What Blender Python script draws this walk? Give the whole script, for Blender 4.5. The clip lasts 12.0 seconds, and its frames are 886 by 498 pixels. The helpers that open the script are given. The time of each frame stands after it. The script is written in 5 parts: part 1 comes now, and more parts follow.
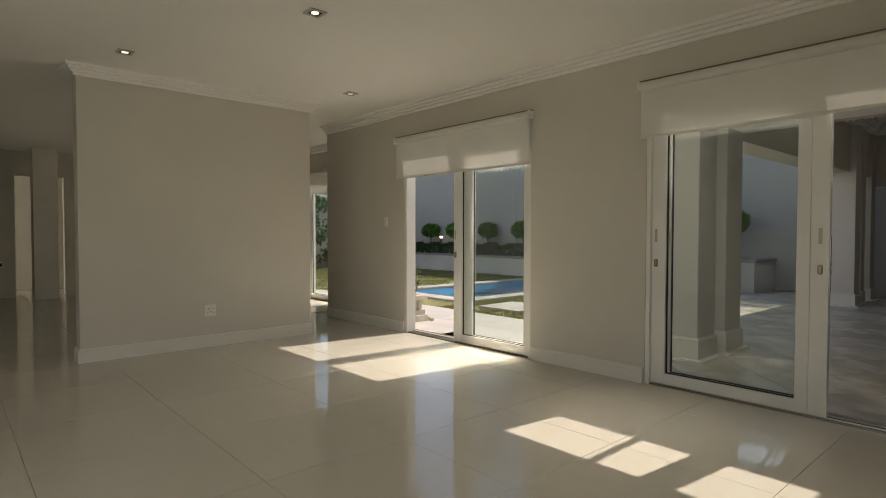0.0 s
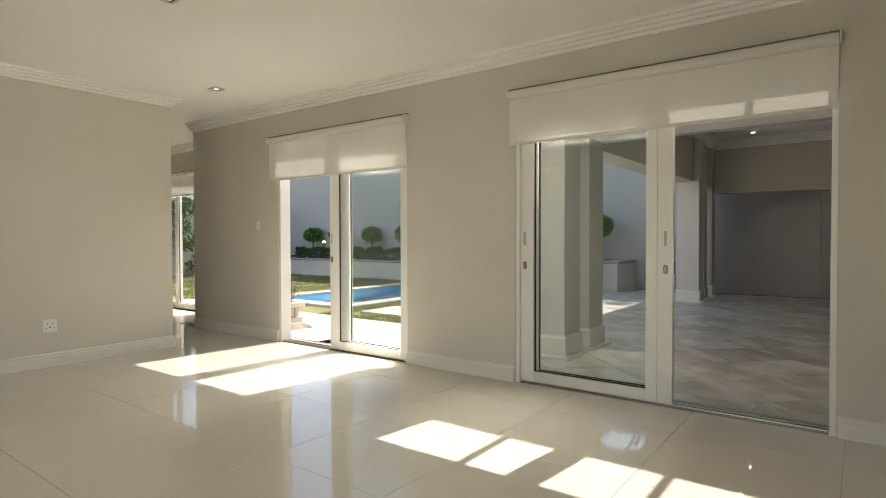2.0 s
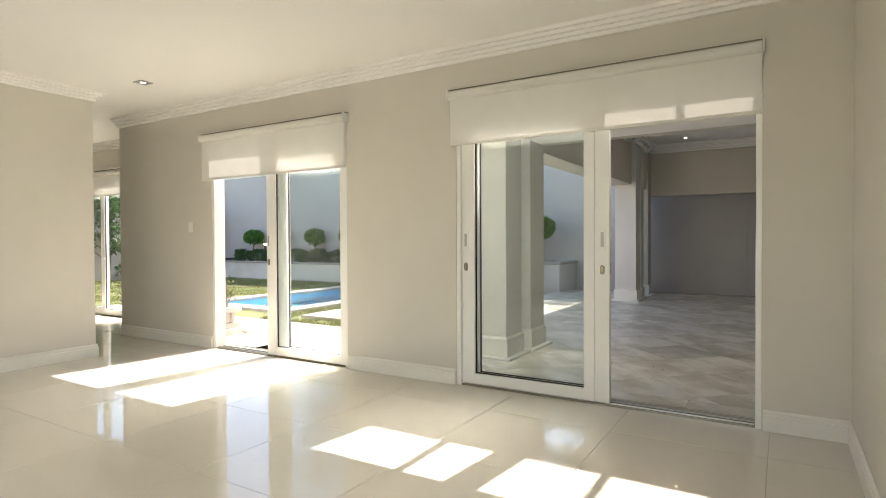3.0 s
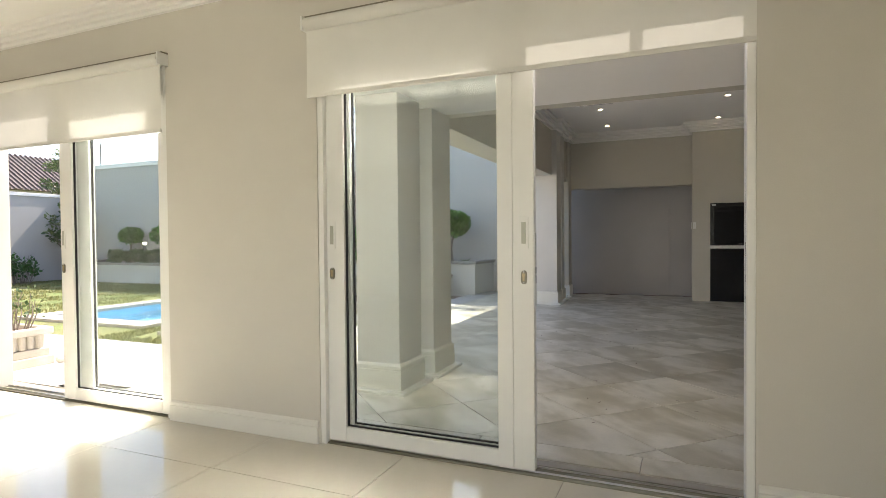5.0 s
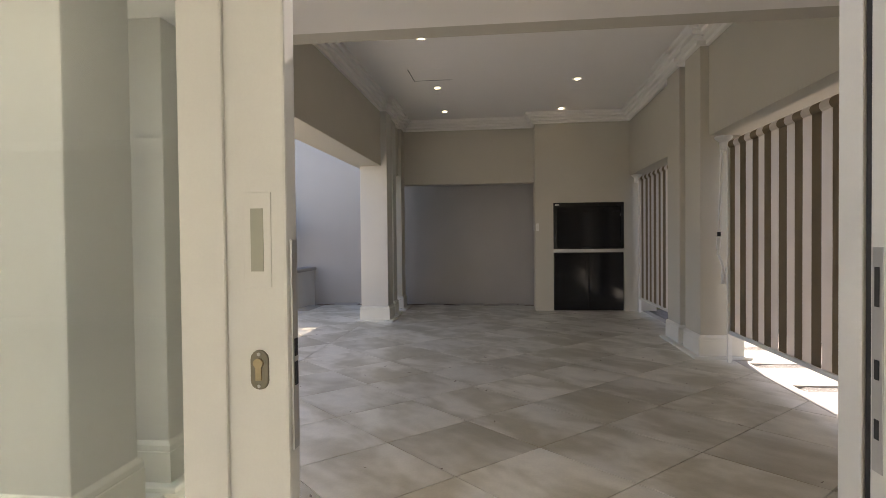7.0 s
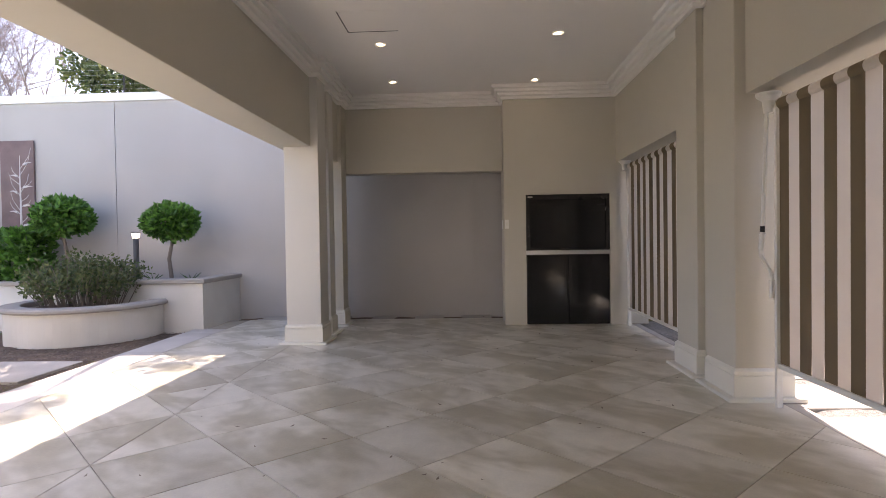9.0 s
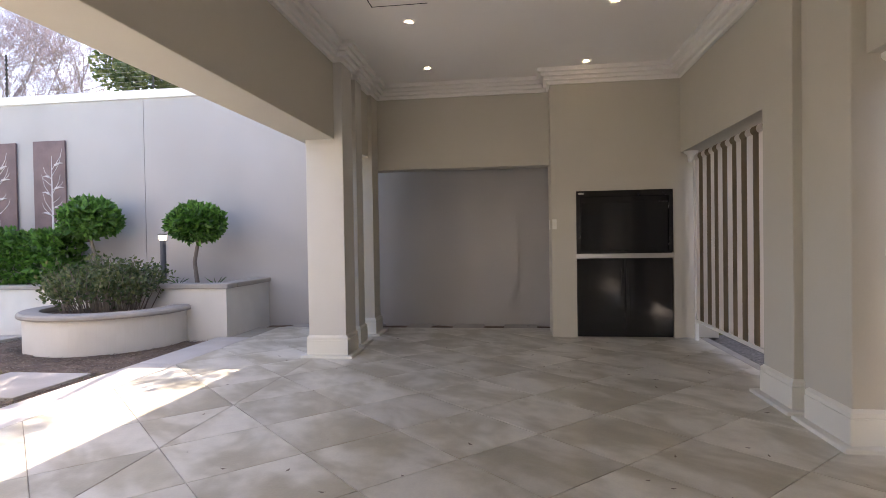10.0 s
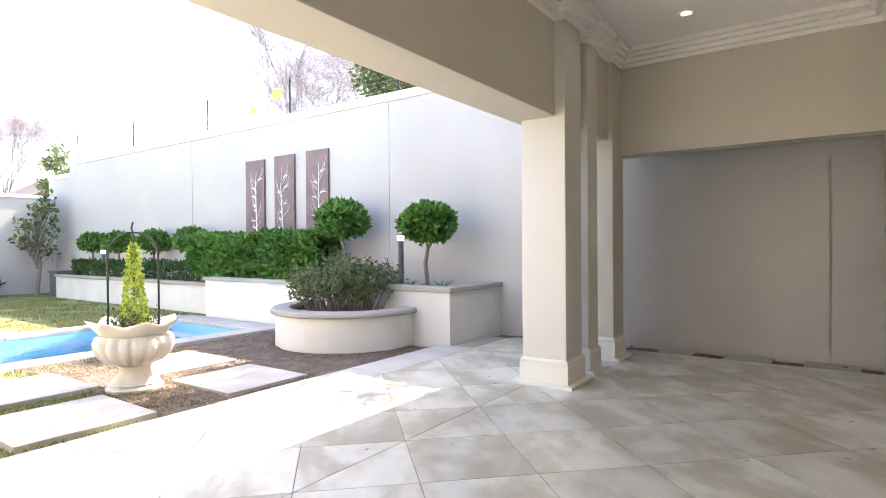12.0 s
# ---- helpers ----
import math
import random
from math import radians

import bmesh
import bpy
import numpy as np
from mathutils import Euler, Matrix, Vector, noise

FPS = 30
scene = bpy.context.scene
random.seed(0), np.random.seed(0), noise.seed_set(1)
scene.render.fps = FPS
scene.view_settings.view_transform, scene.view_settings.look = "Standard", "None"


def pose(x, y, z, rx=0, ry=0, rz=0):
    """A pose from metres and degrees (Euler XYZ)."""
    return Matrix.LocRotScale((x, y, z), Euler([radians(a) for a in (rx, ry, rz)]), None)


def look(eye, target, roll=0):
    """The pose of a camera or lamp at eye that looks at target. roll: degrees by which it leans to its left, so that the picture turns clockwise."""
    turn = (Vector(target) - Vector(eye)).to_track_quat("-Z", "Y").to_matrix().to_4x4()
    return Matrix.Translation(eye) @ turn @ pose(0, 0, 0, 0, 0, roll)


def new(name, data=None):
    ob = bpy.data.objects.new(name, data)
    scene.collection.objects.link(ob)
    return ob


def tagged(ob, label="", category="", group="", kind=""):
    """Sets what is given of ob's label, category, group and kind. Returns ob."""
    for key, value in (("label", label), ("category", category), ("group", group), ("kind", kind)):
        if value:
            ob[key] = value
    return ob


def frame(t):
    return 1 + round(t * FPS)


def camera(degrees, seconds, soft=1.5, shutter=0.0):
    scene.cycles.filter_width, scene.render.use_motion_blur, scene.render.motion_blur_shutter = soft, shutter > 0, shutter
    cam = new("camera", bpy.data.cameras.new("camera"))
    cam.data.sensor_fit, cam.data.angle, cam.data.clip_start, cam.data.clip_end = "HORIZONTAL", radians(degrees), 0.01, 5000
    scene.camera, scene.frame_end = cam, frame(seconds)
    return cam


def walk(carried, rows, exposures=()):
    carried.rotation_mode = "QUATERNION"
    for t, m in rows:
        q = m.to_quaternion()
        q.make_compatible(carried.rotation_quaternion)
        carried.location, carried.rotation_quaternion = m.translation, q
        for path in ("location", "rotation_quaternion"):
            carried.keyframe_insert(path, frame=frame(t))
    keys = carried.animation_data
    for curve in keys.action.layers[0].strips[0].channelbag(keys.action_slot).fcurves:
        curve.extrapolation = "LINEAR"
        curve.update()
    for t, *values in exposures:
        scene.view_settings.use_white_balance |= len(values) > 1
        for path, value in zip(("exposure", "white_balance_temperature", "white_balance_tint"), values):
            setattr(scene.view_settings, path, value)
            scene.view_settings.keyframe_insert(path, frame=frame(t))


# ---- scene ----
# ================= camera and walk =================
cam = camera(76.64, 12.0, soft=0.65)
PATH = [
    (0, -0.329, -0.000, 1.212, -41.89, -1.57, -0.08),
    (0.5, -0.304, -0.004, 1.209, -45.06, -1.40, -0.05),
    (1, -0.271, -0.009, 1.207, -48.14, -1.29, -0.02),
    (1.5, -0.243, -0.027, 1.209, -50.80, -1.23, 0.06),
    (2, -0.212, -0.035, 1.208, -53.37, -1.12, 0.14),
    (2.5, -0.186, -0.043, 1.206, -55.81, -1.00, 0.18),
    (3, -0.126, -0.039, 1.203, -58.80, -0.94, 0.27),
    (5, 1.231, 0.354, 1.180, -66.88, -1.16, 0.50),
    (5.5, 1.725, 0.463, 1.191, -69.89, -1.21, 0.58),
    (6, 2.203, 0.576, 1.208, -74.54, -1.27, 0.49),
    (6.5, 2.668, 0.661, 1.214, -79.55, -1.24, 0.60),
    (7, 3.030, 0.658, 1.200, -83.55, -1.12, 0.60),
    (9, 4.679, 0.647, 1.177, -87.19, -1.04, 0.89),
    (9.5, 5.042, 0.628, 1.187, -86.33, -0.99, 0.91),
    (10, 5.400, 0.586, 1.189, -82.33, -0.88, 0.94),
    (10.5, 5.743, 0.571, 1.179, -76.91, -0.68, 0.82),
    (11, 6.068, 0.528, 1.185, -70.75, -0.49, 0.70),
    (11.5, 6.345, 0.504, 1.192, -62.30, -0.47, 0.61),
    (12, 6.629, 0.542, 1.189, -54.98, -0.42, 0.46),
]
walk(cam, [(t, pose(x, y, z, 90 + pitch, roll, yaw)) for t, x, y, z, yaw, pitch, roll in PATH],
     exposures=[(t, e + 1.95, k + 650, g) for t, e, k, g in ((0.0, -1.42, 7050, 13), (1.0, -1.3, 6950, 13), (1.5, -0.95, 6850, 13), (2.0, -0.52, 6800, 13), (2.5, -0.21, 6700, 13), (3.0, 0.08, 6600, 13), (4.0, 0.15, 6600, 13),
                (5.0, 0.1, 6600, 13), (6.0, 0.15, 6700, 14), (7.0, 0.0, 7000, 17), (8.0, 0.18, 7100, 21), (9.0, 0.33, 7000, 23), (10.0, 0.45, 7000, 22), (11.0, 0.85, 7000, 19), (12.0, 1.2, 7100, 16))])

# ================= world, sun =================
SUN = Vector((1.0, -0.11, 1.22)).normalized()
world = bpy.data.worlds.new("sky")
scene.world = world
world.use_nodes = True
wn = world.node_tree
sky = wn.nodes.new("ShaderNodeTexSky")
sky.sky_type = "NISHITA"
sky.sun_disc = False
sky.sun_elevation = math.asin(SUN.z)
sky.sun_rotation = math.atan2(SUN.x, SUN.y)
sky.dust_density = 4.0
sky.altitude = 1500
wn.links.new(sky.outputs[0], wn.nodes["Background"].inputs[0])
wn.nodes["Background"].inputs[1].default_value = 0.145
sun_data = bpy.data.lights.new("sun", "SUN")
sun_data.energy = 3.15
sun_data.angle = radians(0.55)
sun_data.color = (1.0, 0.99, 0.98)
sun_ob = new("sun", sun_data)
sun_ob.matrix_world = look(SUN * 40, (0, 0, 0))


def sky_lamp(name, m, w, h, watts):
    """An area lamp set in one wall opening, standing in for sky light."""
    d = bpy.data.lights.new(name, "AREA")
    d.shape, d.size, d.size_y, d.energy = "RECTANGLE", w, h, watts
    d.color = (0.96, 0.98, 1.0)
    o = new(name, d)
    o.matrix_world = m
    return o


# Unseen fill lamps; the south and passage openings are made up for them.
sky_lamp("west_window_light", pose(-3.3, 1.6, 1.3, 0, -90, 0), 2.0, 2.4, 10)
sky_lamp("south_window_light", pose(-1.9, -0.52, 1.3, 90, 0, 0), 2.2, 2.0, 17)
sky_lamp("passage_window_light", pose(-3.3, 14.1, 1.3, 0, -90, 0), 1.6, 0.8, 40)

# ================= materials =================
def mat(name, col, rough=0.6, var=0.08, scale=3.0, fine=60.0, bump=0.15, metal=0.0, rnd=0.0, stain=None, stain_scale=1.2, stain_amt=0.5, spec=0.5, coat=0.0, gloss_var=0.0, bump_dist=0.004, streak=None):
    m = bpy.data.materials.new(name)
    m.use_nodes = True
    nt = m.node_tree
    b = nt.nodes["Principled BSDF"]
    b.inputs["Roughness"].default_value = rough
    b.inputs["Metallic"].default_value = metal
    b.inputs["Specular IOR Level"].default_value = spec
    b.inputs["Coat Weight"].default_value = coat
    tc = nt.nodes.new("ShaderNodeNewGeometry")
    n1 = nt.nodes.new("ShaderNodeTexNoise")
    n1.inputs["Scale"].default_value = scale
    n1.inputs["Detail"].default_value = 5
    n2 = nt.nodes.new("ShaderNodeTexNoise")
    n2.inputs["Scale"].default_value = fine
    n2.inputs["Detail"].default_value = 4
    for n in (n1, n2):
        nt.links.new(tc.outputs["Position"], n.inputs["Vector"])
    add = nt.nodes.new("ShaderNodeMath")
    add.operation = "ADD"
    nt.links.new(n1.outputs[0], add.inputs[0])
    mul = nt.nodes.new("ShaderNodeMath")
    mul.operation = "MULTIPLY"
    mul.inputs[1].default_value = 0.5
    nt.links.new(n2.outputs[0], mul.inputs[0])
    nt.links.new(mul.outputs[0], add.inputs[1])
    mr = nt.nodes.new("ShaderNodeMapRange")
    mr.inputs[1].default_value, mr.inputs[2].default_value = 0.45, 1.05
    mr.inputs[3].default_value, mr.inputs[4].default_value = 1 - var, 1 + var
    nt.links.new(add.outputs[0], mr.inputs[0])
    last = mr.outputs[0]
    if rnd:
        oi = nt.nodes.new("ShaderNodeObjectInfo")
        r = nt.nodes.new("ShaderNodeMapRange")
        r.inputs[3].default_value, r.inputs[4].default_value = 1 - rnd, 1 + rnd
        nt.links.new(oi.outputs["Random"], r.inputs[0])
        mm = nt.nodes.new("ShaderNodeMath")
        mm.operation = "MULTIPLY"
        nt.links.new(last, mm.inputs[0])
        nt.links.new(r.outputs[0], mm.inputs[1])
        last = mm.outputs[0]
    base = nt.nodes.new("ShaderNodeMix")
    base.data_type = "RGBA"
    base.inputs[6].default_value = (*col, 1)
    base.inputs[7].default_value = (*(stain or col), 1)
    base.inputs[0].default_value = 0
    if stain:
        n3 = nt.nodes.new("ShaderNodeTexNoise")
        n3.inputs["Scale"].default_value = stain_scale
        n3.inputs["Detail"].default_value = 3
        n3.inputs["Roughness"].default_value = 0.48
        if rnd:
            off = nt.nodes.new("ShaderNodeVectorMath")
            off.operation = "SCALE"
            off.inputs[3].default_value = 37.0
            comb = nt.nodes.new("ShaderNodeCombineXYZ")
            nt.links.new(oi.outputs["Random"], comb.inputs[0])
            nt.links.new(oi.outputs["Random"], comb.inputs[1])
            nt.links.new(comb.outputs[0], off.inputs[0])
            ad = nt.nodes.new("ShaderNodeVectorMath")
            nt.links.new(tc.outputs["Position"], ad.inputs[0])
            nt.links.new(off.outputs[0], ad.inputs[1])
            nt.links.new(ad.outputs[0], n3.inputs["Vector"])
        else:
            nt.links.new(tc.outputs["Position"], n3.inputs["Vector"])
        if streak:
            mp = nt.nodes.new("ShaderNodeMapping")
            mp.vector_type = "TEXTURE"
            mp.inputs["Rotation"].default_value = (0, 0, radians(45))
            mp.inputs["Scale"].default_value = (streak, 1.0, 1.0)
            src = n3.inputs["Vector"].links[0].from_socket
            nt.links.new(src, mp.inputs["Vector"])
            nt.links.new(mp.outputs[0], n3.inputs["Vector"])
            n3.inputs["Distortion"].default_value = 0.35
            n3.inputs["Roughness"].default_value = 0.6
        s = nt.nodes.new("ShaderNodeMapRange")
        s.interpolation_type = "SMOOTHERSTEP"
        s.inputs[1].default_value, s.inputs[2].default_value = 0.33, 0.67
        s.inputs[3].default_value, s.inputs[4].default_value = 0, stain_amt
        nt.links.new(n3.outputs[0], s.inputs[0])
        nt.links.new(s.outputs[0], base.inputs[0])
    sc = nt.nodes.new("ShaderNodeVectorMath")
    sc.operation = "SCALE"
    nt.links.new(base.outputs[2], sc.inputs[0])
    nt.links.new(last, sc.inputs[3])
    nt.links.new(sc.outputs[0], b.inputs["Base Color"])
    if gloss_var:
        g = nt.nodes.new("ShaderNodeMapRange")
        g.inputs[1].default_value, g.inputs[2].default_value = 0.3, 0.7
        g.inputs[3].default_value, g.inputs[4].default_value = max(0.02, rough - gloss_var), rough + gloss_var
        nt.links.new(n1.outputs[0], g.inputs[0])
        nt.links.new(g.outputs[0], b.inputs["Roughness"])
    if bump:
        bp = nt.nodes.new("ShaderNodeBump")
        bp.inputs["Strength"].default_value = bump
        bp.inputs["Distance"].default_value = bump_dist
        nt.links.new(n2.outputs[0], bp.inputs["Height"])
        nt.links.new(bp.outputs[0], b.inputs["Normal"])
    return m


def glow(name, col, strength):
    m = bpy.data.materials.new(name)
    m.use_nodes = True
    b = m.node_tree.nodes["Principled BSDF"]
    b.inputs["Base Color"].default_value = (0.8, 0.8, 0.8, 1)
    b.inputs["Emission Color"].default_value = (*col, 1)
    b.inputs["Emission Strength"].default_value = strength
    return m


def glass(name, col, rough=0.0, ior=1.45):
    m = bpy.data.materials.new(name)
    m.use_nodes = True
    b = m.node_tree.nodes["Principled BSDF"]
    b.inputs["Base Color"].default_value = (*col, 1)
    b.inputs["Transmission Weight"].default_value = 1
    b.inputs["Roughness"].default_value = rough
    b.inputs["IOR"].default_value = ior
    return m


M_GRAVEL = mat("grey_gravel", (0.30, 0.28, 0.26), 0.9, 0.35, 30, 90, 1.0, stain=(0.16, 0.15, 0.14), stain_scale=40, bump_dist=0.02)


def fabric(name, col, through_amt):
    m = mat(name, col, 0.9, 0.04, 4, 900, 0.2)
    nt = m.node_tree
    b = nt.nodes["Principled BSDF"]
    tr = nt.nodes.new("ShaderNodeBsdfTranslucent")
    tr.inputs[0].default_value = (*col, 1)
    mx = nt.nodes.new("ShaderNodeMixShader")
    mx.inputs[0].default_value = through_amt
    nt.links.new(b.outputs[0], mx.inputs[1])
    nt.links.new(tr.outputs[0], mx.inputs[2])
    nt.links.new(mx.outputs[0], nt.nodes["Material Output"].inputs[0])
    return m


def leafy(name, col, col2):
    """Leaf surface, varied leaf by leaf, letting some light through."""
    m = bpy.data.materials.new(name)
    m.use_nodes = True
    nt = m.node_tree
    b = nt.nodes["Principled BSDF"]
    b.inputs["Roughness"].default_value = 0.42
    g = nt.nodes.new("ShaderNodeNewGeometry")
    mx = nt.nodes.new("ShaderNodeMix")
    mx.data_type = "RGBA"
    mx.inputs[6].default_value = (*col, 1)
    mx.inputs[7].default_value = (*col2, 1)
    nt.links.new(g.outputs["Random Per Island"], mx.inputs[0])
    nt.links.new(mx.outputs[2], b.inputs["Base Color"])
    tr = nt.nodes.new("ShaderNodeBsdfTranslucent")
    nt.links.new(mx.outputs[2], tr.inputs[0])
    ms = nt.nodes.new("ShaderNodeMixShader")
    ms.inputs[0].default_value = 0.3
    nt.links.new(b.outputs[0], ms.inputs[1])
    nt.links.new(tr.outputs[0], ms.inputs[2])
    nt.links.new(ms.outputs[0], nt.nodes["Material Output"].inputs[0])
    return m


M_WALL = mat("interior_plaster", (0.60, 0.565, 0.495), 0.75, 0.03, 1.5, 180, 0.12)
M_CEIL = mat("ceiling_paint", (0.85, 0.83, 0.79), 0.8, 0.02, 1.0, 150, 0.05)
M_TRIM = mat("white_trim_paint", (0.72, 0.70, 0.635), 0.45, 0.03, 3, 120, 0.05)
M_FRAME = mat("white_aluminium", (0.78, 0.77, 0.72), 0.32, 0.03, 4, 200, 0.03)
M_FLOOR = mat("polished_porcelain", (0.61, 0.575, 0.49), 0.035, 0.03, 2.0, 30, 0.0, rnd=0.02, spec=0.45)
M_GROUT = mat("tile_grout", (0.36, 0.33, 0.28), 0.9, 0.1, 8, 200, 0.2)
M_PATIOWALL = mat("patio_plaster", (0.53, 0.50, 0.43), 0.8, 0.04, 1.3, 140, 0.2)
M_PATIOCEIL = mat("patio_ceiling_paint", (0.86, 0.835, 0.80), 0.8, 0.02, 1.0, 150, 0.05)
M_COLUMN = mat("column_plaster", (0.60, 0.585, 0.545), 0.8, 0.04, 1.3, 140, 0.2)
M_STONE = mat("patio_sandstone", (0.635, 0.60, 0.525), 0.33, 0.1, 7.0, 60, 0.2, rnd=0.09, stain=(0.33, 0.29, 0.20), stain_scale=2.3, stain_amt=0.8, streak=1.7)
M_STONE_EDGE = mat("patio_border_stone", (0.52, 0.49, 0.46), 0.5, 0.08, 3.0, 45, 0.25, rnd=0.06, stain=(0.38, 0.345, 0.30), stain_scale=1.3, stain_amt=0.5)
M_SLAB = mat("stepping_slab_stone", (0.46, 0.425, 0.385), 0.7, 0.1, 4, 60, 0.3, rnd=0.06, stain=(0.32, 0.29, 0.25), stain_amt=0.6)
M_GARDENWALL = mat("grey_garden_plaster", (0.455, 0.43, 0.405), 0.85, 0.06, 0.7, 90, 0.3, stain=(0.38, 0.355, 0.335), stain_scale=0.6, stain_amt=0.5)
M_COPING = mat("white_coping_plaster", (0.78, 0.76, 0.73), 0.8, 0.05, 2, 90, 0.25)
M_PLANTER = mat("planter_plaster", (0.68, 0.655, 0.61), 0.8, 0.05, 2.2, 80, 0.25, stain=(0.52, 0.49, 0.44), stain_scale=1.6, stain_amt=0.35)
M_CAP = mat("planter_cap_concrete", (0.34, 0.31, 0.275), 0.8, 0.09, 4, 90, 0.35)
M_URN = mat("weathered_cast_stone", (0.62, 0.58, 0.50), 0.8, 0.1, 5, 80, 0.4, stain=(0.40, 0.37, 0.31), stain_scale=3, stain_amt=0.5)
M_SOIL = mat("dry_bark_mulch", (0.14, 0.095, 0.072), 0.95, 0.5, 6, 70, 1.0, stain=(0.24, 0.175, 0.13), stain_scale=9, bump_dist=0.02)
M_LAWN = mat("dry_lawn", (0.13, 0.17, 0.045), 0.9, 0.3, 1.5, 90, 0.8, stain=(0.26, 0.22, 0.10), stain_scale=0.9, stain_amt=0.6, bump_dist=0.02)
M_POOL = mat("pool_plaster", (0.22, 0.50, 0.68), 0.6, 0.06, 2, 40, 0.1)
M_BLACK = mat("braai_black_steel", (0.012, 0.011, 0.011), 0.22, 0.2, 6, 80, 0.05, spec=0.5, gloss_var=0.08)
M_BLACKGLASS = mat("braai_door_enamel", (0.008, 0.008, 0.009), 0.1, 0.2, 5, 90, 0.02)
M_GASKET = mat("black_rubber_gasket", (0.02, 0.02, 0.02), 0.6, 0.1, 8, 90, 0.1)
M_LOCK = mat("aged_lock_steel", (0.22, 0.20, 0.15), 0.42, 0.1, 20, 200, 0.1, metal=0.7)
M_STEEL = mat("brushed_steel", (0.55, 0.54, 0.52), 0.35, 0.05, 8, 200, 0.1, metal=1.0)
M_BRASS = mat("aged_brass", (0.45, 0.36, 0.22), 0.4, 0.1, 20, 200, 0.1, metal=1.0)
M_PLASTIC = mat("white_plastic", (0.75, 0.74, 0.70), 0.4, 0.02, 5, 100, 0.0)
# Near-black colour stands in for shade inside pin holes, slots and lamp wells.
M_DARKSLOT = mat("dark_recess", (0.03, 0.03, 0.03), 0.7, 0.1, 5, 80, 0.0)
M_ART = mat("rusted_steel_panel", (0.19, 0.125, 0.12), 0.65, 0.2, 4, 50, 0.3, stain=(0.13, 0.085, 0.08), stain_scale=3)
M_ARTBACK = mat("pale_panel_cutout", (0.62, 0.58, 0.56), 0.6, 0.05, 4, 50, 0.1)
M_BOLLARD = mat("grey_bollard_metal", (0.10, 0.10, 0.11), 0.45, 0.05, 6, 100, 0.1)
M_LEAF = leafy("glossy_green_leaf", (0.025, 0.085, 0.014), (0.13, 0.32, 0.05))
M_LEAF_DARK = leafy("dark_hedge_leaf", (0.025, 0.07, 0.018), (0.075, 0.16, 0.04))
M_LEAF_DULL = leafy("olive_shrub_leaf", (0.035, 0.075, 0.022), (0.17, 0.19, 0.075))
M_LEAF_LIME = leafy("lime_conifer_leaf", (0.32, 0.42, 0.06), (0.60, 0.68, 0.16))
M_LEAF_BUD = leafy("purple_spring_bud", (0.19, 0.15, 0.19), (0.32, 0.26, 0.30))
M_BARK = mat("grey_bark", (0.20, 0.165, 0.14), 0.9, 0.2, 10, 80, 0.6)
M_PALEBARK = mat("pale_bare_bark", (0.22, 0.18, 0.19), 0.9, 0.2, 10, 80, 0.4)
M_CANVAS_W = fabric("cream_canvas", (0.82, 0.77, 0.72), 0.58)
M_CANVAS_T = fabric("taupe_canvas", (0.27, 0.215, 0.145), 0.45)
M_BLIND = fabric("cream_blind_fabric", (0.76, 0.74, 0.68), 0.13)
M_GLASS = glass("green_tinted_glass", (0.92, 0.965, 0.945))
M_WATER = glass("pool_water", (0.80, 0.95, 1.0), 0.02, 1.33)
M_LAMP = glow("warm_lamp", (1.0, 0.86, 0.62), 8)
M_LAMP_OFF = glow("dim_lamp", (1.0, 0.92, 0.8), 0.8)
M_BOLLARD_LAMP = glow("bollard_lamp_glow", (1.0, 0.9, 0.7), 3)
M_SIGN = mat("yellow_sign", (0.75, 0.62, 0.08), 0.5, 0.05, 5, 60, 0.0)
M_TERRA = mat("terracotta_roof_tile", (0.13, 0.10, 0.09), 0.85, 0.2, 5, 40, 0.4)
M_NEIGHBOUR = mat("neighbour_plaster", (0.42, 0.40, 0.42), 0.85, 0.05, 1, 60, 0.2)


# ================= mesh helpers =================
def link(name, bm, material, parent=None, label="", smooth=False):
    me = bpy.data.meshes.new(name)
    bmesh.ops.recalc_face_normals(bm, faces=bm.faces)
    bm.to_mesh(me)
    bm.free()
    if smooth:
        for p in me.polygons:
            p.use_smooth = True
    me.materials.append(material)
    ob = new(name, me)
    if parent is not None:
        ob.parent = parent
        ob.matrix_parent_inverse = parent.matrix_basis.inverted()
    if label:
        ob["label"] = label
    return ob


def part(name, bm, material, parent, label="", smooth=False):
    return link(name, bm, material, parent, label, smooth)


def thing(name, at, label, category, group="", kind=""):
    ob = new(name)
    ob.matrix_basis = pose(*at)
    ob.empty_display_size = 0.1
    return tagged(ob, label, category, group, kind)


def setting(ob, label, category):
    return tagged(ob, label, category, kind="structure")


def box(bm, x0, x1, y0, y1, z0, z1, bevel=0.0, seg=2):
    vs = [bm.verts.new((x, y, z)) for x in (x0, x1) for y in (y0, y1) for z in (z0, z1)]
    q = [(0, 1, 3, 2), (4, 6, 7, 5), (0, 4, 5, 1), (2, 3, 7, 6), (0, 2, 6, 4), (1, 5, 7, 3)]
    fs = [bm.faces.new([vs[i] for i in f]) for f in q]
    if bevel:
        es = list({e for f in fs for e in f.edges})
        bmesh.ops.bevel(bm, geom=es, offset=bevel, segments=seg, affect="EDGES", profile=0.6)
    return bm


def boxes(*rows, bevel=0.0):
    bm = bmesh.new()
    for r in rows:
        box(bm, *r, bevel=bevel)
    return bm


